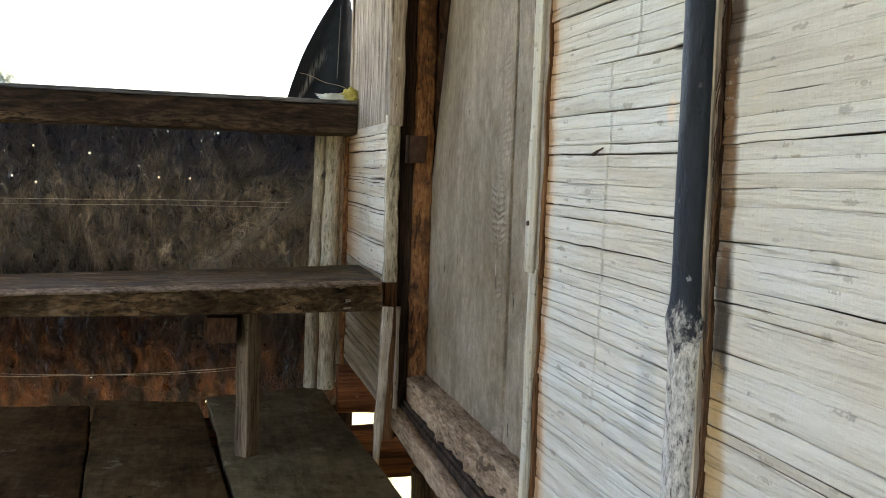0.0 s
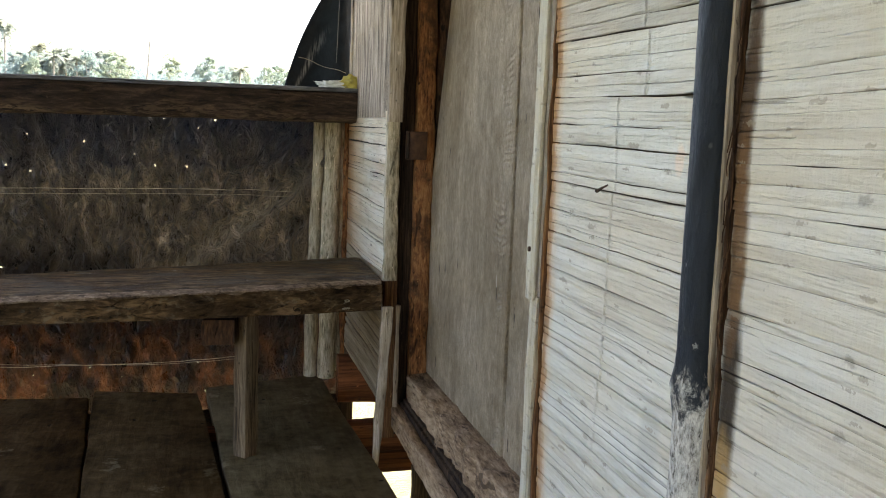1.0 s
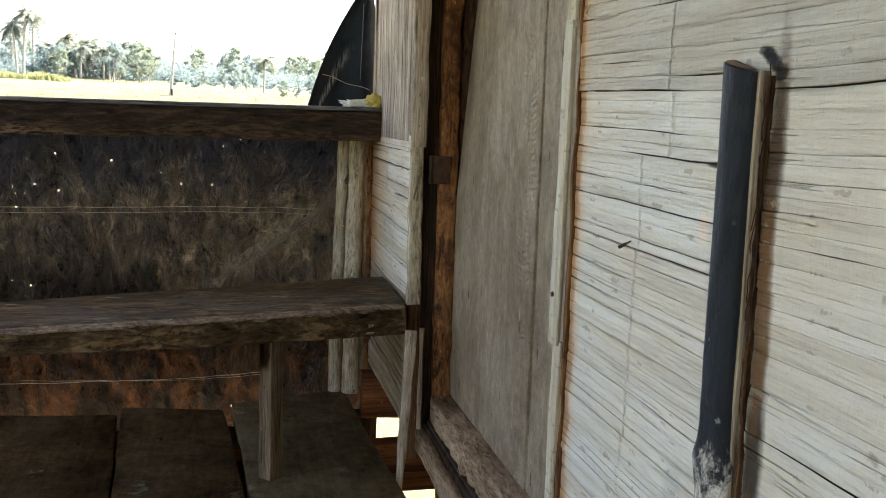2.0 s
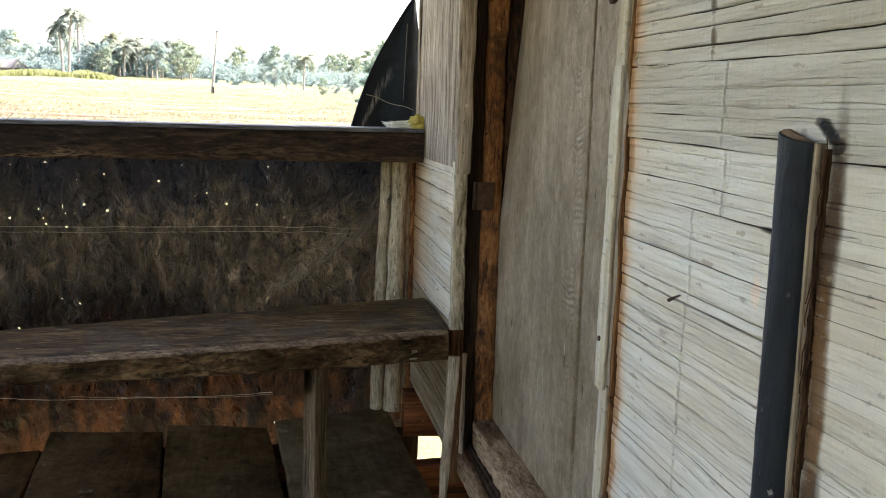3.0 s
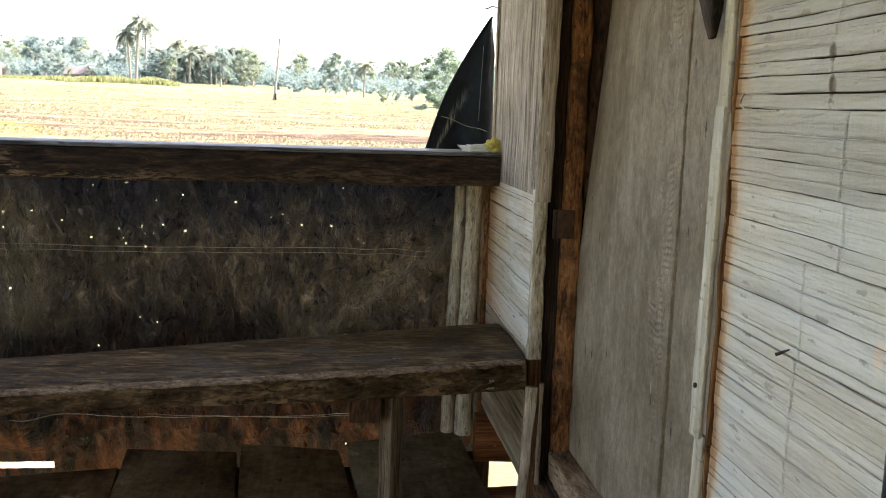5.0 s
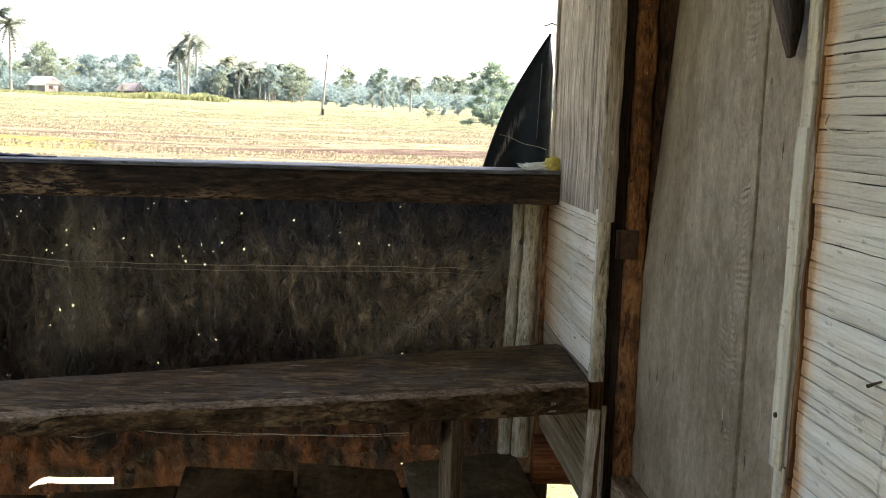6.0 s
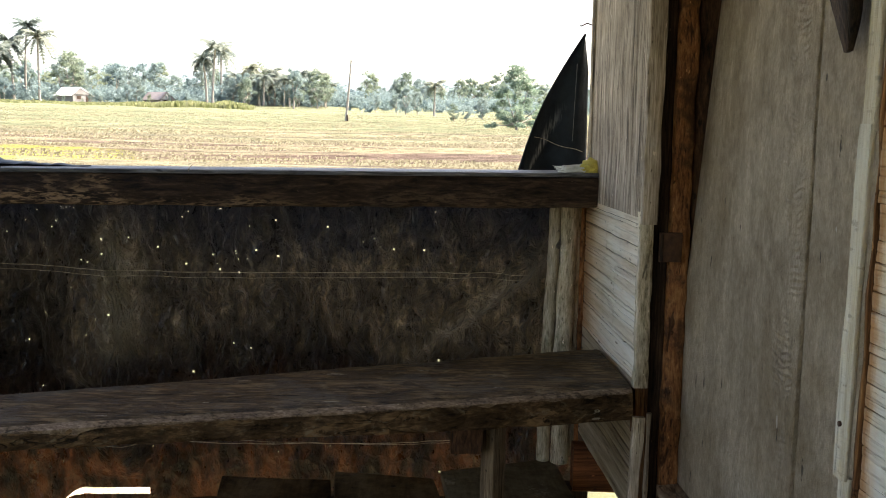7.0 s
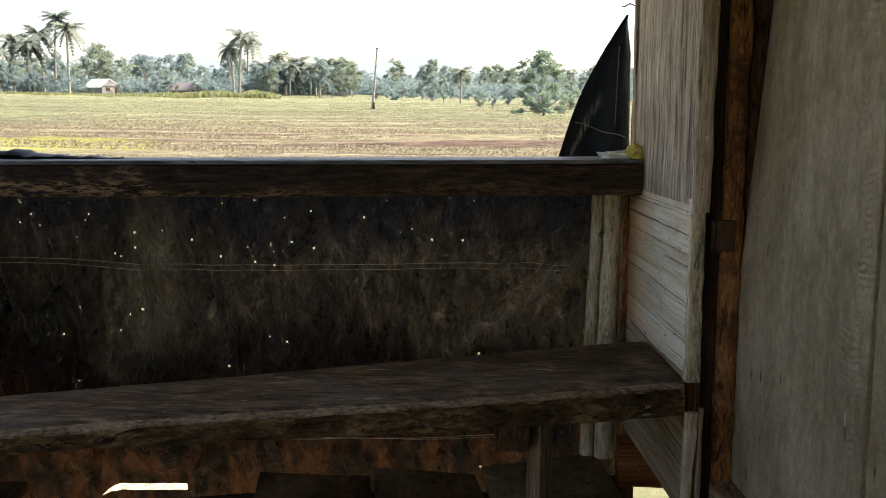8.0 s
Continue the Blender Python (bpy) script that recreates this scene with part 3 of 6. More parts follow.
LATH_WOOD = wood("pale_lath", (0.22, 0.18, 0.13), (0.46, 0.395, 0.30), (0.64, 0.575, 0.47), "z", 60, 0.75, 0.8, warm=0.6)
BROWN_LATH = wood("brown_lath", (0.06, 0.028, 0.012), (0.21, 0.11, 0.048), (0.42, 0.25, 0.12), "z", 50, 0.8, 1.0)
RED_JOIST = wood("red_joist", (0.08, 0.024, 0.010), (0.20, 0.075, 0.03), (0.30, 0.125, 0.055), "x", 40, 0.75, 0.7)
WORN_EDGE = wood("worn_bench_edge", (0.10, 0.075, 0.05), (0.26, 0.21, 0.15), (0.42, 0.36, 0.28), "x", 50, 0.7, 0.8, k=0.5)
FIBRE = wood("frayed_fibre", (0.03, 0.014, 0.007), (0.12, 0.065, 0.032), (0.30, 0.19, 0.105), "z", 60, 0.85, 1.0)
TARP = tarp_mat("muddy_tarp")
BLACK_TARP = plain("black_tarp", (0.004, 0.006, 0.007), (0.012, 0.018, 0.020), 14, 0.5, 0.4, shine=0.12)


def flap_mat():
    """Black plastic with a fan of pale dust smeared up along one crease."""
    m, nt, bsdf = nodes_of("dusty_black_tarp")
    geo = nt.nodes.new("ShaderNodeNewGeometry")
    sep = nt.nodes.new("ShaderNodeSeparateXYZ")
    nt.links.new(geo.outputs["Position"], sep.inputs[0])
    n = noise_tex(nt, coords(nt, (1, 1, 1)), 14, 7, 0.65, 0.3)
    col = ramp(nt, n, ((0.32, (0.004, 0.006, 0.009)), (0.68, (0.013, 0.019, 0.026))))
    up = math_node(nt, "DIVIDE", math_node(nt, "SUBTRACT", sep.outputs["Z"], 0.92), 0.20)
    mid_x = math_node(nt, "ADD", math_node(nt, "MULTIPLY", up, 0.10), 0.290)
    wide = math_node(nt, "ADD", math_node(nt, "MULTIPLY", math_node(nt, "MAXIMUM", up, 0.0), 0.018), 0.008)
    d = math_node(nt, "DIVIDE", math_node(nt, "ABSOLUTE", math_node(nt, "SUBTRACT", sep.outputs["X"], mid_x)), wide)
    streak = noise_tex(nt, coords(nt, (1, 1, 0.12), (0, 26, 0)), 150, 4, 0.6, 0.2)
    dust = math_node(nt, "MULTIPLY", math_node(nt, "MULTIPLY", step(nt, d, 1.1, 0.1), step(nt, up, 1.15, 0.45)), step(nt, streak, 0.40, 0.62))
    col = mix(nt, col, (0.26, 0.27, 0.27), math_node(nt, "MULTIPLY", dust, 0.8))
    nt.links.new(col, bsdf.inputs["Base Color"])
    bsdf.inputs["Roughness"].default_value = 0.5
    bsdf.inputs["Specular IOR Level"].default_value = 0.15
    bump(nt, bsdf, math_node(nt, "ADD", n, math_node(nt, "MULTIPLY", streak, 0.3)), 0.6, 0.008)
    return m


FLAP_TARP = flap_mat()
CREASE = plain("scuffed_plastic", (0.04, 0.045, 0.05), (0.12, 0.125, 0.125), 60)
STRING = plain("string", (0.30, 0.25, 0.17), (0.55, 0.48, 0.36), 60)
RUST = plain("rust", (0.05, 0.022, 0.012), (0.13, 0.06, 0.03), 60, 0.7, 0.6, 0.3)
PLASTER = plain("plain_board", (0.32, 0.27, 0.21), (0.45, 0.39, 0.31), 6, 0.9, 0.2)
THATCH = plain("roof_sheet", (0.22, 0.20, 0.18), (0.34, 0.31, 0.28), 6, 0.8, 0.2)
FIELD = field_mat()
# palm, tree and far leaf colours are paled: haze is put into them
PALM_LEAF = leaf_mat("palm_leaf", (0.17, 0.195, 0.165), (0.29, 0.31, 0.255), 0.45)
TREE_LEAF = leaf_mat("tree_leaf", (0.17, 0.215, 0.16), (0.29, 0.335, 0.24), 0.45)
NEAR_LEAF = leaf_mat("near_leaf", (0.20, 0.265, 0.18), (0.34, 0.40, 0.27), 0.5)
HAZE_LEAF = leaf_mat("haze_leaf", (0.215, 0.275, 0.255), (0.30, 0.36, 0.325), 0.45)
STRAW = leaf_mat("straw", (0.15, 0.12, 0.07), (0.375, 0.33, 0.21), 0.35)
TRUNK = plain("grey_bark", (0.20, 0.17, 0.14), (0.42, 0.38, 0.33), 3, 0.9, 0.4, 0, 0.03)


def pole_mat():
    """Black paint on the upper length of a pole, worn off to pale bark lower down."""
    m, nt, bsdf = nodes_of("black_painted_pole")
    tc = nt.nodes.new("ShaderNodeTexCoord")
    sep = nt.nodes.new("ShaderNodeSeparateXYZ")
    nt.links.new(tc.outputs["Object"], sep.inputs[0])
    v = coords(nt, (1, 1, 0.5))
    flake = noise_tex(nt, v, 70, 7, 0.75, 0.4)
    z = math_node(nt, "ADD", sep.outputs["Z"], math_node(nt, "MULTIPLY", math_node(nt, "SUBTRACT", flake, 0.5), 0.34))
    paint = step(nt, z, 0.825, 0.885)
    bark = ramp(nt, noise_tex(nt, coords(nt, (1, 1, 0.4)), 190, 6, 0.75, 0.3), ((0.36, (0.05, 0.038, 0.03)), (0.45, (0.42, 0.375, 0.325)), (0.60, (0.72, 0.67, 0.60))))
    black = ramp(nt, noise_tex(nt, coords(nt, (1, 1, 0.15)), 40, 5, 0.6), ((0.35, (0.004, 0.005, 0.008)), (0.7, (0.014, 0.019, 0.028))))
    chip = math_node(nt, "MULTIPLY", spots_at(nt, 62.0, 0.16, 0.30, (1.0, 0.5)), step(nt, sep.outputs["Z"], 1.20, 0.95))
    col = mix(nt, mix(nt, bark, black, paint), (0.4, 0.38, 0.35), math_node(nt, "MULTIPLY", chip, 0.6))
    nt.links.new(col, bsdf.inputs["Base Color"])
    r = nt.nodes.new("ShaderNodeMapRange")
    r.inputs["To Min"].default_value, r.inputs["To Max"].default_value = 0.85, 0.36
    nt.links.new(paint, r.inputs["Value"])
    nt.links.new(r.outputs["Result"], bsdf.inputs["Roughness"])
    bsdf.inputs["Specular IOR Level"].default_value = 0.3
    bump(nt, bsdf, flake, 0.8, 0.005)
    return m


POLE_PAINT = pole_mat()


# ---- building helpers ----
BASE = {}                                 # where each thing's origin stands


def thing(name, at, label="", category="", group="", kind=""):
    ob = new(name)
    ob.empty_display_size = 0.1
    ob.location = at
    BASE[ob.name] = Vector(at)
    return tagged(ob, label, category, group, kind)


def part(name, bm, material, parent, label="", smooth=True):
    """Links a bmesh, made in world coordinates, as one mesh under a thing or part."""
    base = BASE[parent.name]
    bmesh.ops.translate(bm, vec=-base, verts=bm.verts)
    me = bpy.data.meshes.new(name)
    bm.to_mesh(me)
    bm.free()
    me.materials.append(material)
    if smooth:
        me.polygons.foreach_set("use_smooth", [True] * len(me.polygons))
        me.set_sharp_from_angle(angle=radians(40))
    ob = new(name, me)
    ob.parent = parent
    BASE[ob.name] = base
    return tagged(ob, label)


def raw_part(name, verts, faces, material, parent, label="", smooth=False):
    base = BASE[parent.name]
    me = bpy.data.meshes.new(name)
    v = np.asarray(verts, dtype=float) - np.array(base)
    me.from_pydata(v.tolist(), [], faces)
    me.materials.append(material)
    if smooth:
        me.polygons.foreach_set("use_smooth", [True] * len(me.polygons))
    ob = new(name, me)
    ob.parent = parent
    BASE[ob.name] = base
    return tagged(ob, label)


def fbm(p, seed=0.0, octaves=3):
    return noise.fractal(Vector((p[0] + seed * 7.31, p[1] - seed * 3.7, p[2] + seed * 1.9)), 1.0, 2.0, octaves)


def sweep(bm, line, ring, close=True):
    """Skins a row of rings: ring(i, s) gives world points; line is the number of stations."""
    rows = [[bm.verts.new(p) for p in ring(i, i / (line - 1))] for i in range(line)]
    n = len(rows[0])
    for a, b in zip(rows, rows[1:]):
        for j in range(n):
            k = (j + 1) % n
            bm.faces.new((a[j], a[k], b[k], b[j]))
    if close:
        bm.faces.new(rows[0][::-1])
        bm.faces.new(rows[-1])
    bmesh.ops.recalc_face_normals(bm, faces=bm.faces)
    return bm


def timber(p0, p1, w, h, seed, side=(1, 0, 0), edge=0.006, rough=0.003, waves=6.0, n=None, taper=(1, 1), bow=0.0):
    """A sawn or split piece from p0 to p1: w along side, h across, with worn corners and uneven faces."""
    p0, p1 = Vector(p0), Vector(p1)
    d = (p1 - p0).normalized()
    a = Vector(side)
    a = (a - d * a.dot(d)).normalized()
    b = d.cross(a)
    length = (p1 - p0).length
    n = n or max(6, min(70, int(length / 0.03)))
    e = min(edge, w * 0.3, h * 0.3)
    ring0 = []
    hw, hh = w / 2, h / 2
    for sx, sy in ((1, 1), (-1, 1), (-1, -1), (1, -1)):
        cor = [(sx * hw, sy * (hh - e)), (sx * (hw - 0.3 * e), sy * (hh - 0.3 * e)), (sx * (hw - e), sy * hh)]
        if sx * sy < 0:
            cor = cor[::-1]
        ring0 += cor
        # a point along the way to the next corner
        nx, ny = (-sx, sy) if sx * sy > 0 else (sx, -sy)
        mid_pt = ((sx + nx) / 2 * hw, (sy + ny) / 2 * hh)
        ring0.append(mid_pt)
    bm = bmesh.new()

    def ring(i, s):
        c = p0.lerp(p1, s) + a * bow * math.sin(math.pi * s)
        k = taper[0] + (taper[1] - taper[0]) * s
        pts = []
        for u, v in ring0:
            q = c + a * u * k + b * v
            f = fbm(q * waves, seed) * rough
            r = Vector((u, v)).normalized() if (u or v) else Vector((0, 0))
            pts.append(q + a * r.x * f + b * r.y * f)
        return pts

    return sweep(bm, n, ring)


def round_pole(p0, p1, r0, r1, seed, sides=14, rough=0.1, waves=5.0, n=40, bend=0.0):
    p0, p1 = Vector(p0), Vector(p1)
    d = (p1 - p0).normalized()
    a = d.orthogonal().normalized()
    b = d.cross(a)
    bm = bmesh.new()

    def ring(i, s):
        c = p0.lerp(p1, s) + a * bend * math.sin(s * math.pi) + a * 0.15 * r0 * fbm((s * 3, 0, 0), seed) + b * 0.15 * r0 * fbm((0, s * 3, 5), seed)
        r = r0 + (r1 - r0) * s
        pts = []
        for j in range(sides):
            t = 2 * math.pi * j / sides
            q = a * math.cos(t) + b * math.sin(t)
            pts.append(c + q * r * (1 + rough * fbm((c + q * r) * waves, seed)))
        return pts

    return sweep(bm, n, ring)


def cord(points, r, seed=0, sides=6):
    bm = bmesh.new()
    pts = [Vector(p) for p in points]

    def ring(i, s):
        d = (pts[min(i + 1, len(pts) - 1)] - pts[max(i - 1, 0)]).normalized()
        a = d.orthogonal().normalized()
        b = d.cross(a)
        return [pts[i] + (a * math.cos(t) + b * math.sin(t)) * r for t in [2 * math.pi * j / sides for j in range(sides)]]

    return sweep(bm, len(pts), ring)


# ---- ground and field ----
def build_ground():
    root = thing("ground", (0, 0, -0.7), "dry harvested field with straw rows and green patches", "ground", kind="structure")
    radii = [0, 1.5, 3, 5, 7, 9, 12, 15, 18, 22, 26, 30, 34, 38, 42]
    r = 45.0
    while r < 300:
        radii.append(r)
        r += 1.1 if r < 150 else 4.0
    radii += [340, 400, 500, 700, 1000, 1500, 2500, 4000]
    # finer in the half that lies ahead
    angles = [radians(a) for a in range(-60, 61, 1)] + [radians(a) for a in range(66, 300, 6)]
    verts, faces = [], []
    for rad in radii:
        for an in angles:
            x, y = rad * math.sin(an), rad * math.cos(an)
            z = -0.7 + (0.0 if rad < 45 else 0.037 * (min(rad, 260) - 45) + 0.012 * max(0, rad - 260)) if y > 0 else -0.7
            if y > 0 and abs(an) > radians(60):
                z = -0.7
            if 30 < rad < 260 and abs(an) <= radians(60):
                z += 0.22 * math.sin((y + 0.06 * x) * 2 * math.pi / 9.5 + 1.5 * fbm((x * 0.02, y * 0.05, 0), 2)) * (0.6 + fbm((x * 0.05, y * 0.1, 3), 4))
            z += 0.03 * fbm((x * 0.9, y * 0.9, 0), 1) if rad < 40 else 0
            verts.append((x, y, z))
    n = len(angles)
    for i in range(len(radii) - 1):
        for j in range(n):
            k = (j + 1) % n
            a, b, c, d = i * n + j, i * n + k, (i + 1) * n + k, (i + 1) * n + j
            faces.append((a, d, c, b))
    raw_part("soil", verts, faces, FIELD, root, smooth=True)


build_ground()


# ---- house shell: floor frame, walls behind, roof ----
def slab_box(name, lo, hi, material, root, label="", seed=1):
    bm = bmesh.new()
    bmesh.ops.create_cube(bm, size=1.0)
    lo, hi = Vector(lo), Vector(hi)
    for v in bm.verts:
        v.co = Vector((lo[i] + (v.co[i] + 0.5) * (hi[i] - lo[i]) for i in range(3)))
    bmesh.ops.bevel(bm, geom=bm.edges[:], offset=min(0.008, min(hi - lo) * 0.2), segments=2, affect="EDGES")
    return part(name, bm, material, root, label)


house = thing("wall_house_shell", (2.0, 0.5, 0.0), "unseen plain walls closing the dark room, with added light blockers", "wall", kind="structure")
slab_box("back_wall", (3.4, -3.0, 0.05), (3.45, 3.06, 2.5), PLASTER, house)
# added to stop sun leaking onto the feet of the corner poles
slab_box("corner_board", (0.486, 3.0, -0.04), (0.60, 3.085, 0.115), DARK_WOOD, house)
slab_box("end_wall", (0.485, 3.0, 0.12), (3.4, 3.06, 2.5), PLASTER, house)
slab_box("near_end_wall", (0.60, -3.0, 0.05), (3.4, -2.94, 2.5), PLASTER, house)
# unseen wall behind the camera, added to dim the tarp's front
slab_box("porch_back_wall", (-2.0, -2.66, -0.7), (0.52, -2.6, 2.42), PLASTER, house)
slab_box("upper_wall", (0.56, -3.0, 2.02), (0.60, 3.0, 2.5), PLASTER, house)
# low wall out of view, added to darken bench and tarp on the left
side = thing("wall_porch_side", (-2.06, 2.6, 0.0), "unseen low plank wall added to dim the left of the porch", "wall", kind="structure")
slab_box("boarding", (-2.09, 2.0, -0.12), (-2.05, 2.95, 1.05), DARK_WOOD, side)
hfloor = thing("floor_house", (2.0, 0.0, 0.0), "plain timber floor of the room inside the hut", "floor", kind="structure")
# dark timber added to stop daylight showing under the sill
slab_box("deck_edge", (0.512, -3.0, 0.0), (0.598, 2.5, 0.118), DARK_WOOD, hfloor)
slab_box("deck", (0.60, -3.0, 0.06), (3.4, 3.0, 0.10), PLASTER, hfloor)
# roof out of view, added to keep direct sun off the porch
roof = thing("ceiling", (0.8, 0.5, 2.45), "plain unseen roof over hut and porch, added for shade", "ceiling", kind="structure")
slab_box("roof_sheet", (-1.9, -3.6, 2.42), (3.9, 3.75, 2.47), THATCH, roof)
# unseen board, added to cut sky light on the upper wall
slab_box("eave_board", (-1.94, -3.6, 1.90), (-1.902, 3.75, 2.46), DARK_WOOD, roof)


# ---- split-bamboo wall ----
def seam_line(y, z):
    """How far a lengthwise joint wanders from its level."""
    return 0.0065 * fbm((y * 1.9, z * 2.6, 0), 5, 2) + 0.0011 * fbm((y * 11, z * 16, 2), 9, 2)


def bamboo_board(root, x, y0, y1, z0, z1, seed, nodes=(), fine=True, crack=0.3, ribs=(0.009, 0.013, 0.018, 0.026), mat_=None, seam=0.85, swell=1.0, gape=1.0):
    """One flattened culm: ribs side by side, joints that open and close along the way, node ridges across."""
    rnd = random.Random(seed)
    cuts = [z0]
    while cuts[-1] < z1 - 0.010:
        cuts.append(cuts[-1] + rnd.choice(ribs) * rnd.uniform(0.85, 1.2))
    k = (z1 - z0) / (cuts[-1] - z0)
    cuts = [z0 + (c - z0) * k for c in cuts]
    ys = list(np.arange(y0, y1, 0.014 if fine else 0.12)) + [y1]
    for ny in nodes:
        if y0 < ny < y1:
            ys += [ny + q for q in (-0.009, -0.004, -0.0022, -0.001, 0.0, 0.001, 0.0022, 0.004, 0.009)]
    ys = sorted(ys)
    # how far each joint stands open: the outer two are the seams to the next culm
    bias = [rnd.uniform(0.25, 0.8) if rnd.random() < crack else rnd.uniform(-0.75, -0.1) for _ in cuts]
    bias[0] = bias[-1] = seam
    ids = [rnd.uniform(0, 40) for _ in cuts]
    ids[0], ids[-1] = z0 * 31.0, z1 * 31.0

    def opening(j, y):
        return max(0.0, min(1.0, bias[j] + 1.5 * fbm((y * 5.5, ids[j], 0), 3, 2)))

    us = (0.0, 0.02, 0.10, 0.30, 0.5, 0.70, 0.90, 0.98, 1.0)
    verts, faces = [], []
    for i in range(len(cuts) - 1):
        off = rnd.gauss(0, 0.0004) * swell
        tilt = rnd.gauss(0, 0.0009) * swell
        full = (0.0003 + 0.012 * (cuts[i + 1] - cuts[i])) * swell
        base = len(verts)
        for y in ys:
            oa, ob_ = opening(i, y), opening(i + 1, y)
            za = cuts[i] + seam_line(y, cuts[i]) + 0.0001 + 0.0009 * gape * oa
            zb = cuts[i + 1] + seam_line(y, cuts[i + 1]) - 0.0001 - 0.0009 * gape * ob_
            ridge = 0.0
            for ny in nodes:
                q = (y - ny - 0.005 * fbm((0, cuts[i] * 22, 0), seed % 7)) / 0.004
                ridge += 0.0014 * math.exp(-q * q * 0.30) - 0.0038 * math.exp(-(q * 4.5) ** 2) + 0.0009 * math.sin(q * 1.3) * math.exp(-abs(q) * 0.25)
            wave = 0.0032 * fbm((y * 2.4, cuts[i] * 5, 0), seed % 19, 2)
            for u in us:
                e = 1 - abs(2 * u - 1)
                o = oa if u < 0.5 else ob_
                out = full * min(1.0, 2.2 * e) ** 0.6 - (0.0004 * swell + 0.0042 * gape * o if u in (0.0, 1.0) else 0) + off + tilt * (u - 0.5) + ridge + wave
                verts.append((x - out, y, za + (zb - za) * u))
        m = len(us)
        for a in range(len(ys) - 1):
            for b in range(m - 1):
                p = base + a * m + b
                faces.append((p, p + 1, p + m + 1, p + m))
    return raw_part("bamboo_board", verts, faces, mat_ or BAMBOO, root, smooth=True)


wall = thing("wall_bamboo", (0.53, 0.3, 0.0), "pale split-bamboo sheet wall with cracks and brown stains", "wall", kind="structure")
# dark sheet added behind the culms, for the shade in their cracks
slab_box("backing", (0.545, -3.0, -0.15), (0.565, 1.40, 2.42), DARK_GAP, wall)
edges_l = [-0.12, 0.02, 0.16, 0.297, 0.404, 0.500, 0.625, 0.755, 0.878, 0.957, 1.058, 1.16, 1.28, 1.41, 1.55, 1.68]
nodes_l = {0.404: (1.185,), 0.500: (1.180,), 0.625: (1.176,), 0.755: (1.172,), 0.878: (1.10,), 0.957: (1.105,), 1.058: (1.145,), 1.16: (1.135,)}
for i in range(len(edges_l) - 1):
    e = edges_l[i]
    bamboo_board(wall, 0.528 if e < 0.95 else 0.526, 0.90 if e < 0.95 else 0.18, 1.406, e, edges_l[i + 1], 100 + i, nodes_l.get(e, ()), crack=0.40 if e < 0.7 else 0.26, ribs=(0.009, 0.012, 0.016, 0.022) if e < 0.85 else (0.013, 0.018, 0.026), mat_=BAMBOO if e < 0.95 else BAMBOO_DIM)
edges_r = [-0.12, 0.05, 0.20, 0.36, 0.490, 0.612, 0.762, 0.870, 0.957]
for i in range(len(edges_r) - 1):
    bamboo_board(wall, 0.524, 0.18, 0.905, edges_r[i], edges_r[i + 1], 200 + i, (0.31,) if i % 2 else (0.24,), crack=0.07, ribs=(0.010, 0.016, 0.026, 0.036), mat_=BAMBOO_BROAD, seam=0.15, swell=1.1)
for i in range(16):
    bamboo_board(wall, 0.524, -2.94, 0.178, -0.12 + 0.16 * i, 0.04 + 0.16 * i, 300 + i, (), False, ribs=(0.03, 0.04), mat_=BAMBOO_BROAD)
for i in range(5):
    bamboo_board(wall, 0.526, 0.18, 1.406, 1.682 + 0.148 * i, 1.830 + 0.148 * i, 340 + i, (), False, ribs=(0.03, 0.04))

# a bent nail-like twig caught in a joint, and a hook-shaped splinter
twig = thing("wood_peg", (0.51, 1.205, 0.76), "small broken wooden peg stuck in a joint of the bamboo wall", "peg")
part("stub", round_pole((0.527, 1.194, 0.762), (0.517, 1.208, 0.752), 0.0010, 0.0022, 5, 8, 0.4, 90, 8), DARK_WOOD, twig)

sp = thing("bamboo_splinter", (0.515, 1.37, 1.06), "thin curled splinter lifting from the bamboo wall", "splinter")
part("sliver", cord([(0.524, 1.382, 1.083), (0.516, 1.372, 1.068), (0.513, 1.352, 1.060), (0.515, 1.31, 1.058), (0.522, 1.27, 1.059)], 0.0013), BAMBOO_LATH, sp)

# ---- black pole on its batten ----
pole = thing("half_round_pole", (0.50, 0.915, -0.3), "black-painted half-round pole, paint worn off to pale bark below", "pole")


def half_pole():
    bm = bmesh.new()
    n, m = 70, 15

    def ring(i, s):
        z = -0.30 + 1.276 * s
        r = 0.0245 * (1 + 0.03 * fbm((z * 6, 0, 0), 3)) + 0.006 * math.exp(-((z - 0.565) / 0.018) ** 2)
        cy, cx = 0.917 + 0.003 * fbm((z * 2, 1, 0), 6) + 0.005 * max(0.0, z - 0.5) / 0.5, 0.517
        pts = []
        for j in range(m):
            t = math.pi * j / (m - 1)
            rr = r * (1 + 0.05 * fbm((math.cos(t) * 2, math.sin(t) * 2, z * 14), 4))
            pts.append(Vector((cx - 0.85 * rr * math.sin(t), cy + rr * math.cos(t), z + (0.006 * math.cos(t) if i == n - 1 else 0))))
        return pts

    return sweep(bm, n, ring)


shaft = part("shaft", half_pole(), POLE_PAINT, pole)
bm = bmesh.new()
rim = [Vector((0.517 - 0.0195 * math.sin(math.pi * j / 16), 0.9217 + 0.0225 * math.cos(math.pi * j / 16), 0.9775 + 0.006 * math.cos(math.pi * j / 16))) for j in range(17)]
top_f = bm.faces.new([bm.verts.new(p) for p in rim])
bmesh.ops.solidify(bm, geom=[top_f], thickness=0.002)
part("cut_end", bm, SILL_WOOD, pole, "sawn pale-brown end of the pole")
batten = thing("wall_batten", (0.515, 0.86, -0.3), "rough brown batten with frayed fibres beside the black pole", "batten")
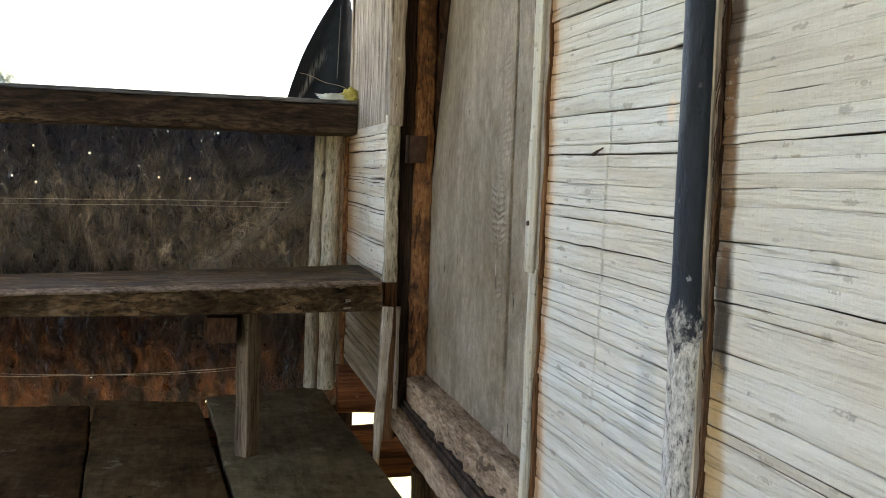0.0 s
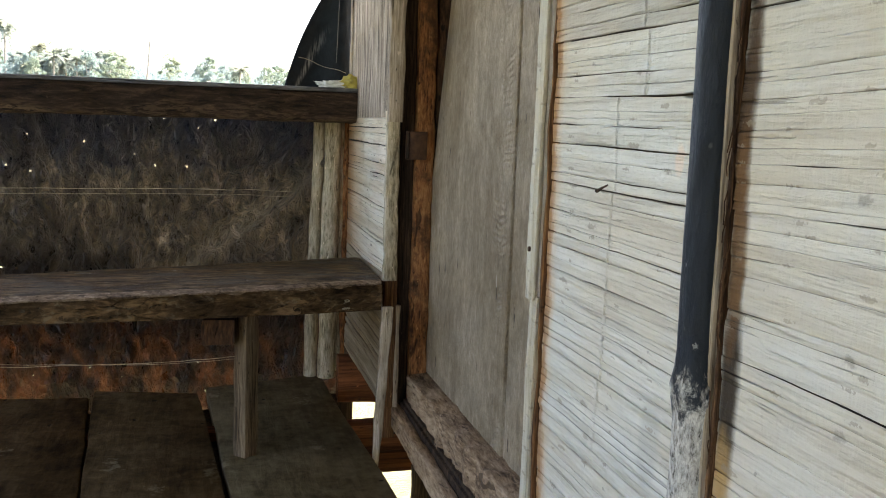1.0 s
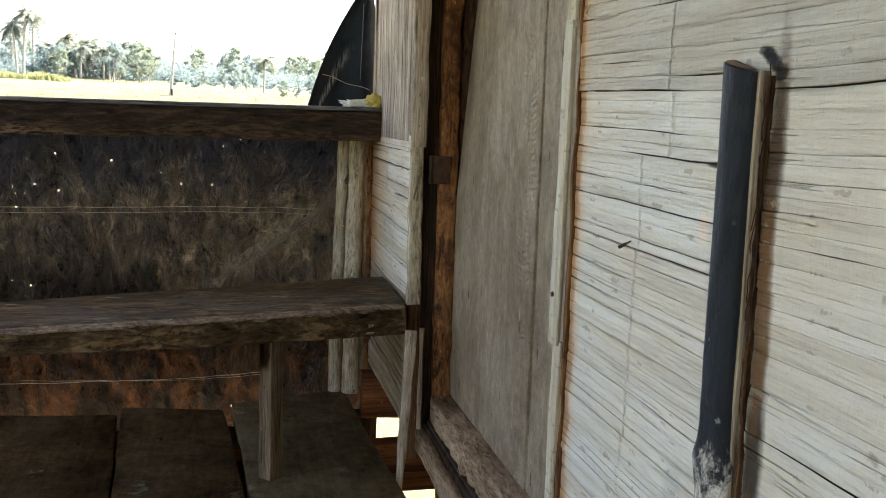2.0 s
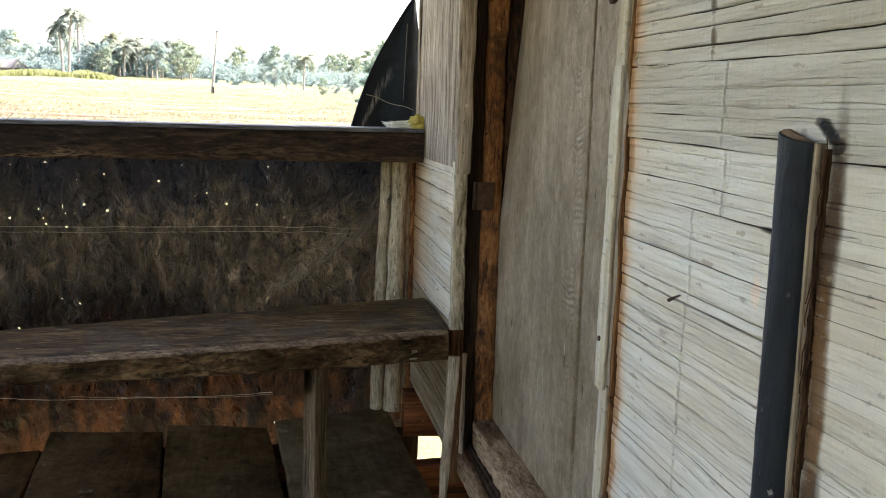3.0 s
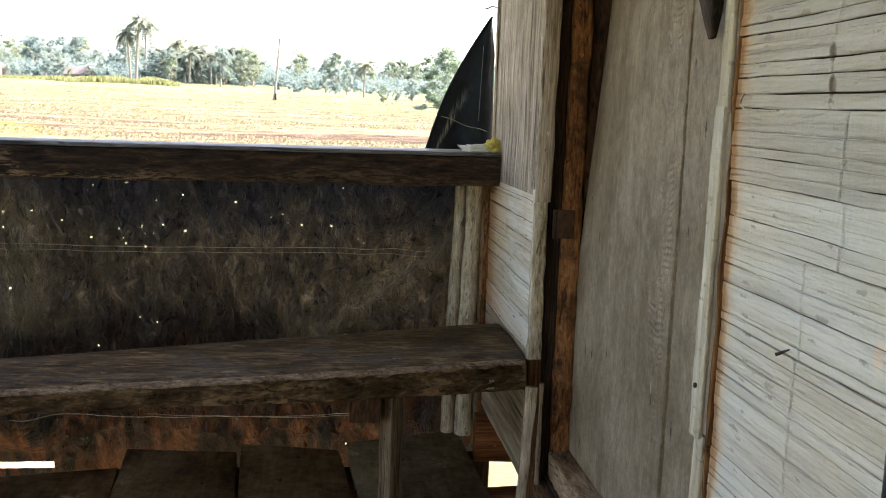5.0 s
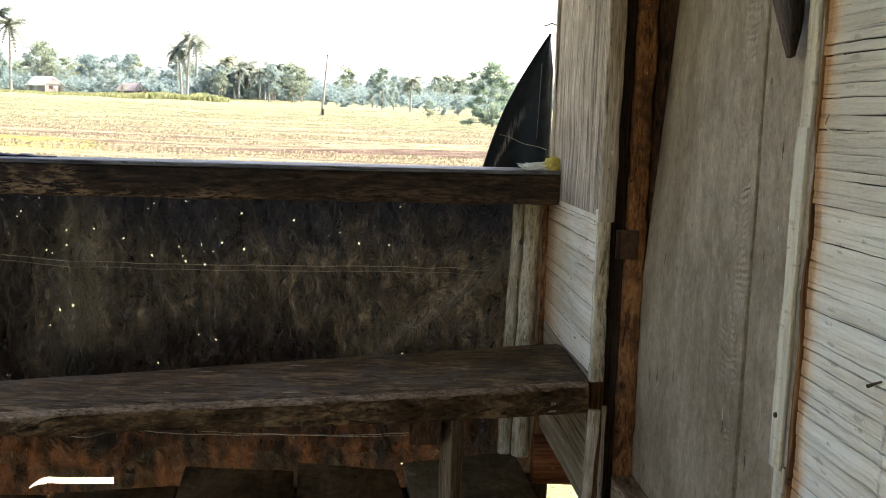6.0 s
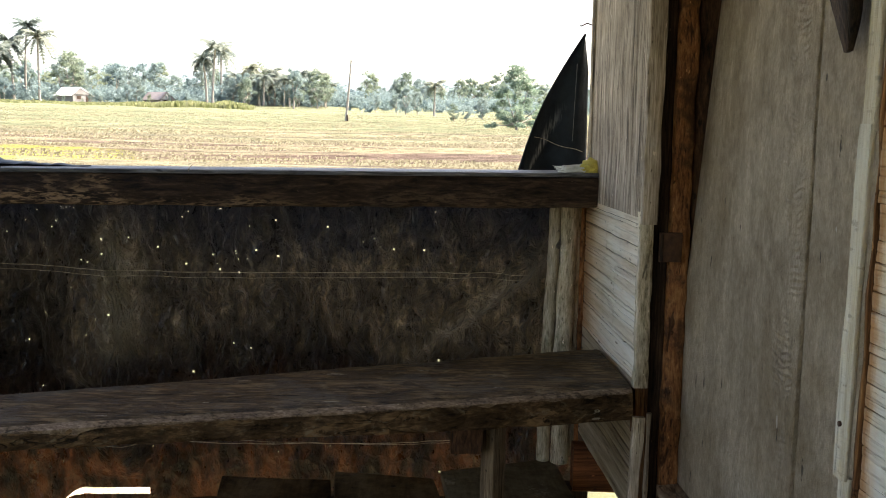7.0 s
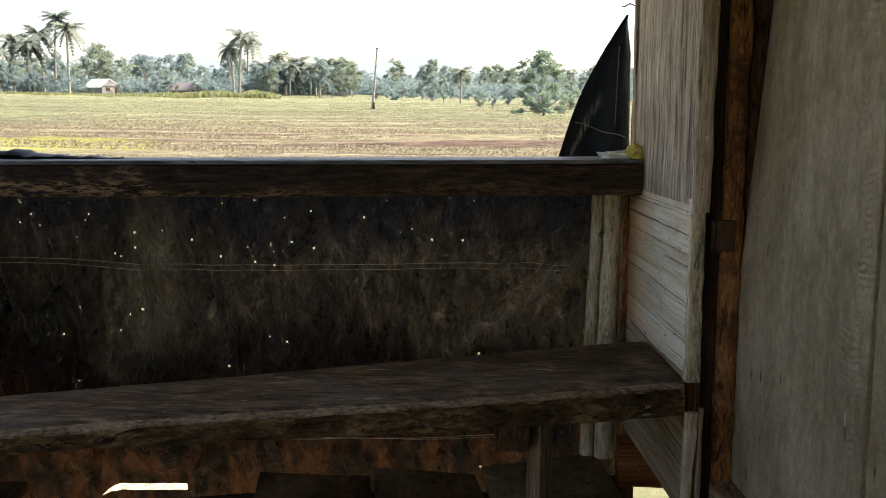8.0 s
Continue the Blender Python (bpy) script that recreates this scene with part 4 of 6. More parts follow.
part("strip", timber((0.521, 0.8895, -0.3), (0.521, 0.8945, 0.971), 0.012, 0.0055, 8, (1, 0, 0), 0.001, 0.0010, 9, 110), LATH_WOOD, batten, "pale split lath")
part("fibre_edge", timber((0.523, 0.881, -0.3), (0.523, 0.886, 0.966), 0.008, 0.006, 9, (1, 0, 0), 0.0015, 0.0016, 30, 180), FIBRE, batten, "frayed brown fibre strip")
rnd = random.Random(17)
bm = bmesh.new()
for i in range(46):
    z, span = rnd.uniform(-0.2, 0.92), rnd.uniform(0.02, 0.09)
    ya = 0.8775 + rnd.uniform(-0.002, 0.005) + 0.005 * max(0.0, z)
    pts = [Vector((0.517 + 0.002 * math.sin(q + i), ya + rnd.gauss(0, 0.0008) - 0.004 * (q / 5) ** 2 * (i % 3 == 0), z + span * q / 5)) for q in range(6)]
    rows = [[bm.verts.new(p + Vector(o) * 0.0007) for o in ((-1, 0, 0), (0.5, 0.9, 0), (0.5, -0.9, 0))] for p in pts]
    for a, b in zip(rows, rows[1:]):
        for j in range(3):
            bm.faces.new((a[j], a[(j + 1) % 3], b[(j + 1) % 3], b[j]))
tagged(part("loose_fibre", bm, FIBRE, batten), "loose brown bark fibres", kind="stuff")

# ---- door, jamb, sill and trims ----
trim = thing("trim_door", (0.50, 1.415, 0.0), "pale split-bamboo trim strips beside the plank door", "trim", kind="structure")
part("lath", timber((0.519, 1.432, 0.02), (0.520, 1.429, 0.57), 0.009, 0.033, 21, (1, 0, 0), 0.006, 0.003, 8), BAMBOO_LATH, trim)
part("lath", timber((0.5150, 1.435, 0.565), (0.5160, 1.432, 1.065), 0.009, 0.035, 22, (1, 0, 0), 0.006, 0.003, 8), BAMBOO_LATH, trim)
part("lath", timber((0.519, 1.431, 1.055), (0.519, 1.429, 2.0), 0.009, 0.033, 23, (1, 0, 0), 0.006, 0.003, 8), BAMBOO_LATH, trim)
part("edge_strip", timber((0.530, 1.411, 0.0), (0.530, 1.409, 2.0), 0.018, 0.007, 24, (1, 0, 0), 0.003, 0.004, 12), BROWN_LATH, trim, "brown edge of the door frame")
nail = thing("nail", (0.495, 1.425, 0.644), "dark nail head in the pale trim strip", "nail")
part("head", round_pole((0.511, 1.436, 0.644), (0.507, 1.436, 0.644), 0.0045, 0.004, 1, 10, 0.05, 20, 4), RUST, nail)

door = thing("door_1", (0.58, 1.8, 0.2), "closed grey weathered plank door", "door", kind="structure")
bm = timber((0.591, 2.0665, 0.19), (0.591, 2.0665, 1.98), 0.028, 0.653, 31, (1, 0, 0), 0.004, 0.003, 3, 50)
bmesh.ops.subdivide_edges(bm, edges=[e for e in bm.edges if abs(e.verts[0].co.y - e.verts[1].co.y) > 0.2], cuts=9)
# upper hinge corner bent inward to bare the dark strip standing for shadow
for v in bm.verts:
    v.co.x += 0.045 * max(0.0, min(1.3, (v.co.z - 0.70) / 0.6)) * max(0.0, (v.co.y - 1.56) / 0.83) ** 3
part("plank", bm, DOOR_WOOD, door)
bm = timber((0.594, 1.5665, 0.19), (0.592, 1.5665, 1.98), 0.028, 0.335, 32, (1, 0, 0), 0.005, 0.003, 3, 50)
bmesh.ops.subdivide_edges(bm, edges=[e for e in bm.edges if abs(e.verts[0].co.y - e.verts[1].co.y) > 0.15], cuts=7)
for v in bm.verts:
    v.co.x += 0.045 * max(0.0, min(1.3, (v.co.z - 0.70) / 0.6)) * max(0.0, (v.co.y - 1.56) / 0.83) ** 3
part("plank", bm, DOOR_WOOD, door)
slab_box("back_ledge", (0.690, 1.39, 0.15), (0.710, 2.48, 1.99), DARK_WOOD, door)
bm = timber((0.548, 1.585, 1.175), (0.548, 1.590, 1.36), 0.030, 0.085, 33, (1, 0, 0), 0.008, 0.006, 12, 20, (1, 1))
for v in bm.verts:
    k = max(0.0, min(1.0, (v.co.z - 1.175) / 0.11))
    v.co.y = 1.594 + (v.co.y - 1.588) * (0.16 + 0.84 * k ** 0.8)
    v.co.x = 0.563 + (v.co.x - 0.563) * (0.3 + 0.7 * k)
part("door_latch", bm, DARK_WOOD, door, "dark pointed wooden latch")

frame_l = thing("trim_jamb", (0.53, 2.18, 0.1), "rust-brown bark-edged door jamb with dark rebate and shadow strip", "door jamb", kind="structure")
part("jamb", timber((0.554, 2.422, 0.10), (0.554, 2.426, 1.98), 0.050, 0.085, 41, (1, 0, 0), 0.010, 0.007, 14, 80), JAMB_WOOD, frame_l)
part("rebate", timber((0.508, 2.428, 0.02), (0.508, 2.43, 1.98), 0.042, 0.07, 42, (1, 0, 0), 0.004, 0.003, 9), DARK_WOOD, frame_l)
# dark strip added for the shadow along the door's hinge edge
part("inner_rebate", timber((0.640, 2.432, 0.10), (0.640, 2.434, 1.98), 0.118, 0.07, 44, (1, 0, 0), 0.006, 0.004, 9), DEEP_BROWN_WOOD, frame_l)
hinge = thing("hinge_block", (0.53, 2.37, 0.78), "rusty dark hinge plate on the door jamb", "hinge")
part("plate", timber((0.529, 2.374, 0.743), (0.529, 2.374, 0.813), 0.052, 0.016, 43, (1, 0, 0), 0.003, 0.002, 20), RUST, hinge)
part("pin", round_pole((0.506, 2.366, 0.745), (0.506, 2.366, 0.811), 0.004, 0.004, 2, 10, 0.04, 20, 6), DARK_WOOD, hinge)

sill = thing("trim_sill", (0.53, 1.9, 0.1), "worn gouged timber door sill", "door sill", kind="structure")
part("threshold", timber((0.565, 1.38, 0.160), (0.565, 2.40, 0.145), 0.080, 0.075, 51, (1, 0, 0), 0.006, 0.013, 17, 160), SILL_WOOD, sill)
part("outer_strip", timber((0.497, 0.9, 0.055), (0.497, 2.40, 0.075), 0.026, 0.055, 52, (1, 0, 0), 0.004, 0.005, 14, 90), SILL_WOOD, sill)
part("inner_strip", timber((0.524, 1.0, 0.075), (0.524, 2.38, 0.085), 0.020, 0.05, 53, (1, 0, 0), 0.005, 0.005, 10, 50), DARK_WOOD, sill)

# ---- corner: slab boards, small bamboo panel, post ----
corner = thing("wall_corner", (0.48, 2.75, 0.0), "weathered upright boards above a small split-bamboo panel", "wall", kind="structure")
part("board", timber((0.469, 2.680, 0.845), (0.471, 2.686, 2.4), 0.028, 0.622, 61, (1, 0, 0), 0.005, 0.004, 6, 60), SLAB_WOOD, corner)
part("board", timber((0.466, 3.020, 0.835), (0.468, 3.026, 2.4), 0.030, 0.040, 67, (1, 0, 0), 0.005, 0.004, 6, 60), SLAB_WOOD, corner)
part("board", timber((0.467, 2.346, 0.835), (0.469, 2.348, 2.4), 0.040, 0.020, 62, (1, 0, 0), 0.005, 0.004, 8, 60), SLAB_WOOD, corner)
pe = [0.10, 0.185, 0.27, 0.355, 0.447, 0.525, 0.618, 0.70, 0.775, 0.852]
for i in range(len(pe) - 1):
    bamboo_board(corner, 0.457, 2.375, 3.04, pe[i] + 0.0008, pe[i + 1] - 0.0008, 400 + i, (2.62,) if i in (3, 4, 5, 6) else (2.74,), crack=0.3, mat_=BAMBOO_OLD if i < 4 else BAMBOO_PANEL, seam=0.7, gape=1.9 if i >= 4 else 4.0)
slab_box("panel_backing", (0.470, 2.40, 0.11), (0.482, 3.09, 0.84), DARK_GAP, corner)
part("post", timber((0.470, 2.376, 0.435), (0.467, 2.374, 0.862), 0.036, 0.026, 64, (1, 0, 0), 0.006, 0.004, 12, 40), POLE_WOOD, corner, "pale squared post trim")
part("lower_post", timber((0.478, 2.388, 0.02), (0.472, 2.385, 0.45), 0.034, 0.034, 65, (1, 0, 0), 0.006, 0.004, 10, 30), BROWN_LATH, corner, "brown lower length of the corner post")
part("thin_lath", timber((0.493, 2.372, 0.09), (0.494, 2.374, 0.37), 0.012, 0.012, 68, (1, 0, 0), 0.003, 0.002, 14, 20), LATH_WOOD, corner, "thin grey lath")
part("edge_lath", timber((0.450, 3.055, 0.06), (0.450, 3.060, 0.83), 0.018, 0.032, 66, (1, 0, 0), 0.006, 0.007, 9, 40), JAMB_WOOD, corner)

# ---- corner poles under the rail ----
for i, (x0, x1, y, r) in enumerate(((0.348, 0.366, 3.072, 0.021), (0.398, 0.407, 3.050, 0.029), (0.436, 0.436, 3.055, 0.010))):
    p = thing("corner_pole", (x0, y, 0.0), "pale debarked pole with greenish stains at the porch corner", "pole", "poles at the porch corner")
    part("stem", round_pole((x0, y, 0.0 if i < 2 else 0.02), (x1, y, 0.835), r, r * 0.92, 70 + i, 14, 0.14, 9, 50), POLE_WOOD, p)

# ---- rail ----
rail = thing("porch_rail", (-0.9, 2.9, 0.82), "dark brown rough timber rail along the porch edge", "rail")
part("worn_top", timber((-2.4, 2.850, 0.914), (0.449, 2.966, 0.924), 0.205, 0.012, 82, (0, 1, 0), 0.004, 0.003, 9, 140), RAIL_TOP, rail, "weathered top of the rail, paled for the sky's light")
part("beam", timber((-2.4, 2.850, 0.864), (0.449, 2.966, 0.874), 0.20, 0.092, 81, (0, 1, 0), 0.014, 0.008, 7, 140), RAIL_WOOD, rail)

# ---- bench ----
bench = thing("bench", (0.1, 2.4, 0.0), "dark weathered plank bench with rough bark edge on a square leg", "bench")


def bench_top():
    bm = bmesh.new()
    n = 110

    def ring(i, s):
        x = 0.445 - 2.35 * s
        yf = 2.345 - 0.247 * (0.447 - x) - 0.012 * math.sin(s * 9)
        yb = 2.765 - 0.340 * (0.432 - x)
        th = 0.082 - 0.040 * min(1.0, s * 1.5)
        zt = 0.442
        pts = []
        w = yb - yf
        for j in range(11):
            u = j / 10
            y = yf + w * u
            z = zt + 0.003 * fbm((x * 5, y * 9, 0), 5) - (0.008 if j in (0,) else 0) - (0.006 if j == 10 else 0)
            pts.append(Vector((x - 0.04 * u * 0 + (0.0), y, z)))
        f = 0.010 * fbm((x * 16, 1, 0), 8, 4)
        back = [Vector((x, yb + 0.004, zt - 0.03)), Vector((x, yb - 0.01, zt - th))]
        front = [Vector((x, yf + 0.02, zt - th)), Vector((x, yf - 0.004 + f, zt - th * 0.75)), Vector((x, yf - 0.010 + f * 0.8, zt - th * 0.5)), Vector((x, yf - 0.006 + f * 0.5, zt - th * 0.25))]
        return pts + back + front

    return sweep(bm, n, ring)


seat = part("seat", bench_top(), BENCH_WOOD, bench)


def front_edge():
    """The hewn front face, a thin skin of bark wood on the seat's edge."""
    bm = bmesh.new()
    n = 150

    def ring(i, s):
        x = 0.443 - 2.34 * s
        yf = 2.345 - 0.247 * (0.447 - x) - 0.012 * math.sin(s * 9) - 0.011
        th = 0.082 - 0.040 * min(1.0, s * 1.5)
        pts = []
        for j, u in enumerate((0.10, 0.25, 0.42, 0.6, 0.78, 0.93)):
            q = 0.008 * fbm((x * 13, u * 3, 0), 8, 4)
            pts.append(Vector((x, yf + q - 0.004 * math.sin(u * math.pi), 0.442 - th * u)))
        pts += [Vector((x, yf + 0.03, 0.442 - th * 0.93)), Vector((x, yf + 0.03, 0.442 - th * 0.10))]
        return pts

    return sweep(bm, n, ring)


part("bark_edge", front_edge(), EDGE_WOOD, seat, "rough brown hewn front edge")


def worn_edge():
    """The bruised upper arris of the seat: a low, broken lip of paler wood."""
    bm = bmesh.new()
    n = 420

    def ring(i, s):
        x = 0.440 - 2.33 * s
        yf = 2.345 - 0.247 * (0.447 - x) - 0.012 * math.sin((0.445 - x) / 2.35 * 9) - 0.004
        chip = max(0.0, 0.35 + 0.9 * fbm((x * 30, 0, 0), 12, 3)) * max(0.15, min(1.0, 0.6 + 1.6 * fbm((x * 5, 4, 0), 2)))
        d, w = 0.003 + 0.011 * chip, 0.004 + 0.008 * chip
        q = 0.004 * fbm((x * 40, 2, 0), 6, 3)
        return [Vector((x, yf + w, 0.4435)), Vector((x, yf - 0.004 + q, 0.4405)), Vector((x, yf - 0.013 + q, 0.436)), Vector((x, yf - 0.014 + q, 0.436 - d)), Vector((x, yf + 0.004, 0.432 - d)), Vector((x, yf + 0.010, 0.436))]

    return sweep(bm, n, ring)


part("worn_edge", worn_edge(), WORN_EDGE, seat, "pale bruised upper edge of the seat")
part("leg", timber((0.113, 2.352, -0.002), (0.113, 2.345, 0.372), 0.043, 0.041, 91, (1, 0.9, 0), 0.003, 0.003, 10, 24), LEG_WOOD, bench)
part("leg", timber((-1.35, 2.1, -0.002), (-1.35, 2.1, 0.40), 0.052, 0.048, 92, (1, 0.25, 0), 0.005, 0.003, 10, 24), LEG_WOOD, bench)
part("cross_piece", timber((0.045, 2.29, 0.325), (0.065, 2.66, 0.325), 0.075, 0.062, 93, (1, 0, 0), 0.006, 0.004, 10, 20), DEEP_BROWN_WOOD, bench)
part("end_prop", timber((0.431, 2.292, -0.03), (0.456, 2.315, 0.378), 0.022, 0.02, 94, (1, 0, 0), 0.003, 0.003, 10, 24, (0.8, 1.3)), LATH_WOOD, bench, "thin pale slanting prop")

# ---- porch floor ----
floor = thing("floor_porch", (-0.6, 1.0, 0.0), "worn brown floorboards with open gaps", "floor", kind="structure")


def floor_board(xa, xb, y0, y1, seed, lean=-0.075, end_cut=0.0, mat_=None):
    bm = timber(((xa + xb) / 2 - lean * 0, y0, -0.017), ((xa + xb) / 2, y1, -0.017), xb - xa, 0.032, seed, (1, 0, 0), 0.005, 0.005, 5, 60)
    for v in bm.verts:
        v.co.x += lean * (v.co.y - 2.0)
        v.co.y += end_cut * (v.co.x - xa) * max(0, (v.co.y - y1 + 0.3) / 0.3)
        v.co.z = min(v.co.z, 0.004)
    part("floorboard", bm, mat_ or FLOOR_WOOD, floor)


floor_board(0.074, 0.440, -1.6, 2.985, 501, -0.055, 0.33, FLOOR_PALE)
floor_board(-0.236, 0.068, -1.6, 2.95, 502, -0.078, -0.2)
floor_board(-0.57, -0.242, -1.6, 2.92, 503, -0.082, -0.1, FLOOR_SHADED)
floor_board(-0.90, -0.577, -1.6, 2.72, 504, -0.082, 0.2, mat_=FLOOR_SHADED)
floor_board(-1.22, -0.92, -1.6, 2.70, 505, -0.08, mat_=FLOOR_SHADED)
floor_board(-1.56, -1.235, -1.6, 2.86, 506, -0.08, mat_=FLOOR_SHADED)
floor_board(-1.95, -1.58, -1.6, 2.86, 507, -0.08, mat_=FLOOR_SHADED)
# dark strips added below the joints, standing for shade in the gaps
for i, x in enumerate((0.071, -0.239, -0.5735, -0.91, -1.2275, -1.57)):
    bm = timber((x, -1.6, -0.047), (x, 2.86 if x > -0.6 else 2.66, -0.047), 0.05, 0.018, 550 + i, (1, 0, 0), 0.003, 0.002, 6, 30)
    for v in bm.verts:
        v.co.x += -0.078 * (v.co.y - 2.0)
    part("joint_batten", bm, DARK_WOOD, floor)
for i, y in enumerate((-1.3, 0.4, 1.7)):
    part("joist", timber((-2.1, y, -0.09), (0.6, y, -0.09), 0.06, 0.11, 520 + i, (0, 1, 0), 0.006, 0.004, 6), RED_JOIST, floor)
part("joist", timber((0.425, 2.965, 0.017), (3.3, 2.965, 0.017), 0.05, 0.15, 530, (0, 1, 0), 0.006, 0.004, 6), RED_JOIST, floor)
part("joist", timber((-2.1, 2.60, -0.107), (3.3, 2.60, -0.052), 0.06, 0.145, 531, (0, 1, 0), 0.006, 0.004, 6), RED_JOIST, floor)
sq = thing("stilt", (0.437, 2.965, -0.8), "dark squared timber stilt under the porch corner", "post", "stilts under the hut")
part("stem", timber((0.440, 2.985, -0.85), (0.440, 2.985, -0.05), 0.075, 0.07, 539, (1, 0, 0), 0.006, 0.004, 6), DARK_WOOD, sq)
for i, (x, y) in enumerate(((0.61, 2.47), (-2.0, 3.02), (0.58, 1.3), (-2.0, -1.3), (0.58, -1.3), (3.3, 3.0), (3.3, -2.8))):
    st = thing("stilt", (x, y, -0.8), "rough wooden stilt under the hut", "post", "stilts under the hut")
    part("stem", round_pole((x, y, -0.85), (x, y, -0.1), 0.055, 0.05, 540 + i, 12, 0.1, 6, 14), DARK_WOOD, st)
    if x < -1:
        pp = thing("roof_post", (x, y, -0.1), "round timber post carrying the porch roof", "post", "posts of the porch roof")
        part("stem", round_pole((x, y, -0.1), (x, y, 2.43), 0.045, 0.04, 560 + i, 12, 0.1, 6, 30), POLE_WOOD, pp)

# ---- tarp screen ----
HOLES = ((-1.054, 0.631), (-0.774, 0.628), (-0.673, 0.607), (-0.559, 0.666), (-0.493, 0.654), (-0.198, 0.708), (-0.343, 0.741), (-0.505, 0.765),
         (-0.007, 0.791), (-1.071, 0.643), (-1.014, 0.660), (-0.954, 0.706), (-1.107, 0.553), (-1.195, 0.470), (-1.268, 0.379), (-1.065, 0.413),
         (-0.983, 0.477), (-1.028, 0.460), (-0.578, 0.362), (-0.757, 0.288), (-1.364, 0.724), (-1.332, 0.749), (-1.161, 0.755), (-0.041, 0.672),
         (-0.136, 0.680), (-0.857, 0.672), (-0.609, 0.600), (-0.694, 0.652), (0.013, -0.042), (-0.487, 0.826), (0.042, 0.820))


def tarp_y(x, z):
    calm = 0.12 + 0.88 * max(0.0, min(1.0, (z + 0.02) / 0.14)) * (1 - 0.75 * math.exp(-((z - 0.602) / 0.03) ** 2)) * (1 - 0.7 * math.exp(-((z - 0.07) / 0.03) ** 2))       # stitched lines lie flatter
    skew = x + 0.18 * z
    y = 3.062 + 0.05 * max(0.0, min(1.0, (x - 0.28) / 0.05)) + 0.010 * fbm((x * 3, z * 1.2, 0), 3)
    y += calm * (0.034 * abs(fbm((skew * 8, z * 3.0, 0), 5, 2)) + 0.048 * abs(fbm((skew * 15, z * 6.0, 0), 7, 2)) + 0.018 * abs(fbm(((x - 0.3 * z) * 32, z * 17, 0), 12, 2)) - 0.02)
    y -= 0.095 * math.exp(-((x + 1.0 + 0.10 * (z - 0.4)) / (0.12 if x < -1.0 else 0.050)) ** 2) * max(0, min(1, (0.86 - z) * 3)) * max(0.0, min(1.0, (z + 0.06) / 0.15))       # a hanging fold
    q = (z - 0.62) - 0.75 * (x - 0.27)                                                                          # a crease towards the corner
    y -= (0.062 * math.exp(-(q / 0.036) ** 2) + 0.030 * math.exp(-((q - 0.13 - 0.1 * x) / 0.028) ** 2) + 0.026 * math.exp(-((q + 0.12 + 0.08 * x) / 0.026) ** 2)) * max(0, min(1, (x + 0.25) * 3))
    y += 0.012 * max(0, 0.25 - z) * fbm((x * 4, 0, 0), 9)
    return y


tarp = thing("tarp_screen", (-0.9, 3.06, -0.2), "muddy dark plastic tarp with pinholes hung below the rail", "tarp")
STEP = 0.0085
nx, nz = int(2.92 / STEP), int(1.13 / STEP)
tv = []
for j in range(nz + 1):
    for i in range(nx + 1):
        x, z = -2.35 + i * STEP, -0.28 + j * STEP
        x = min(x, 0.56)
        tv.append((x, tarp_y(x, z), z))
gone = set()
SLIT = (-1.165, -0.895)


def slit_rows(i):
    x = -2.35 + i * STEP
    if not SLIT[0] <= x <= SLIT[1]:
        return None
    zt = -0.090 - 0.036 * max(0.0, (-1.09 - x) / 0.07) ** 2
    zb = zt - 0.021 * min(1.0, (x - SLIT[0]) / 0.05 + 0.05)
    return zb, zt

for hx, hz in HOLES:
    gone.add((int((hx + 2.35) / STEP), int((hz + 0.28) / STEP)))
rng = random.Random(77)
SMALL = set()
for _ in range(34):
    SMALL.add((int((rng.uniform(-1.5, 0.15) + 2.35) / STEP), int((rng.uniform(0.62, 0.83) + 0.28) / STEP)))
for _ in range(11):
    SMALL.add((int((rng.uniform(-1.3, 0.1) + 2.35) / STEP), int((rng.uniform(0.0, 0.5) + 0.28) / STEP)))
SMALL -= {(i + a, j + b) for i, j in gone for a in (-1, 0, 1) for b in (-1, 0, 1)}
for _ in range(2):
    gone.add((int((rng.uniform(-1.45, 0.2) + 2.35) / STEP), int((rng.uniform(0.25, 0.83) + 0.28) / STEP)))
gone |= SMALL
JLO = 20
JHI = 23
jr = set()
for i in range(nx + 1):
    s = slit_rows(i)
    x = -2.35 + i * STEP
    fade = 1.0
    if s:
        jr.add(i)
    elif SLIT[0] - 0.09 < x < SLIT[0]:
        fade = (1 - (SLIT[0] - x) / 0.09) ** 2
        s = (-0.131, -0.131)
    elif SLIT[1] < x < SLIT[1] + 0.09:
        fade = (1 - (x - SLIT[1]) / 0.09) ** 2
        s = (-0.111, -0.090)
    if s:
        dlo, dhi = fade * (s[0] - (-0.28 + JLO * STEP)), fade * (s[1] - (-0.28 + JHI * STEP))
        for j in range(nz + 1):
            k = dlo * max(0.0, 1 - (JLO - j) / 10) if j <= JLO else dhi * max(0.0, 1 - (j - JHI) / 12) if j >= JHI else dlo + (dhi - dlo) * (j - JLO) / (JHI - JLO)
            q = tv[j * (nx + 1) + i]
            tv[j * (nx + 1) + i] = (q[0], q[1], q[2] + k)
for i, j in sorted(gone):
    ids = [j * (nx + 1) + i, j * (nx + 1) + i + 1, (j + 1) * (nx + 1) + i, (j + 1) * (nx + 1) + i + 1]
    mid = sum((Vector(tv[k]) for k in ids), Vector()) / 4
    f = rng.uniform(0.45, 0.78) if (i, j) not in SMALL else rng.uniform(0.22, 0.40)
    for k in ids:
        tv[k] = tuple(mid + (Vector(tv[k]) - mid) * f)
tf = []
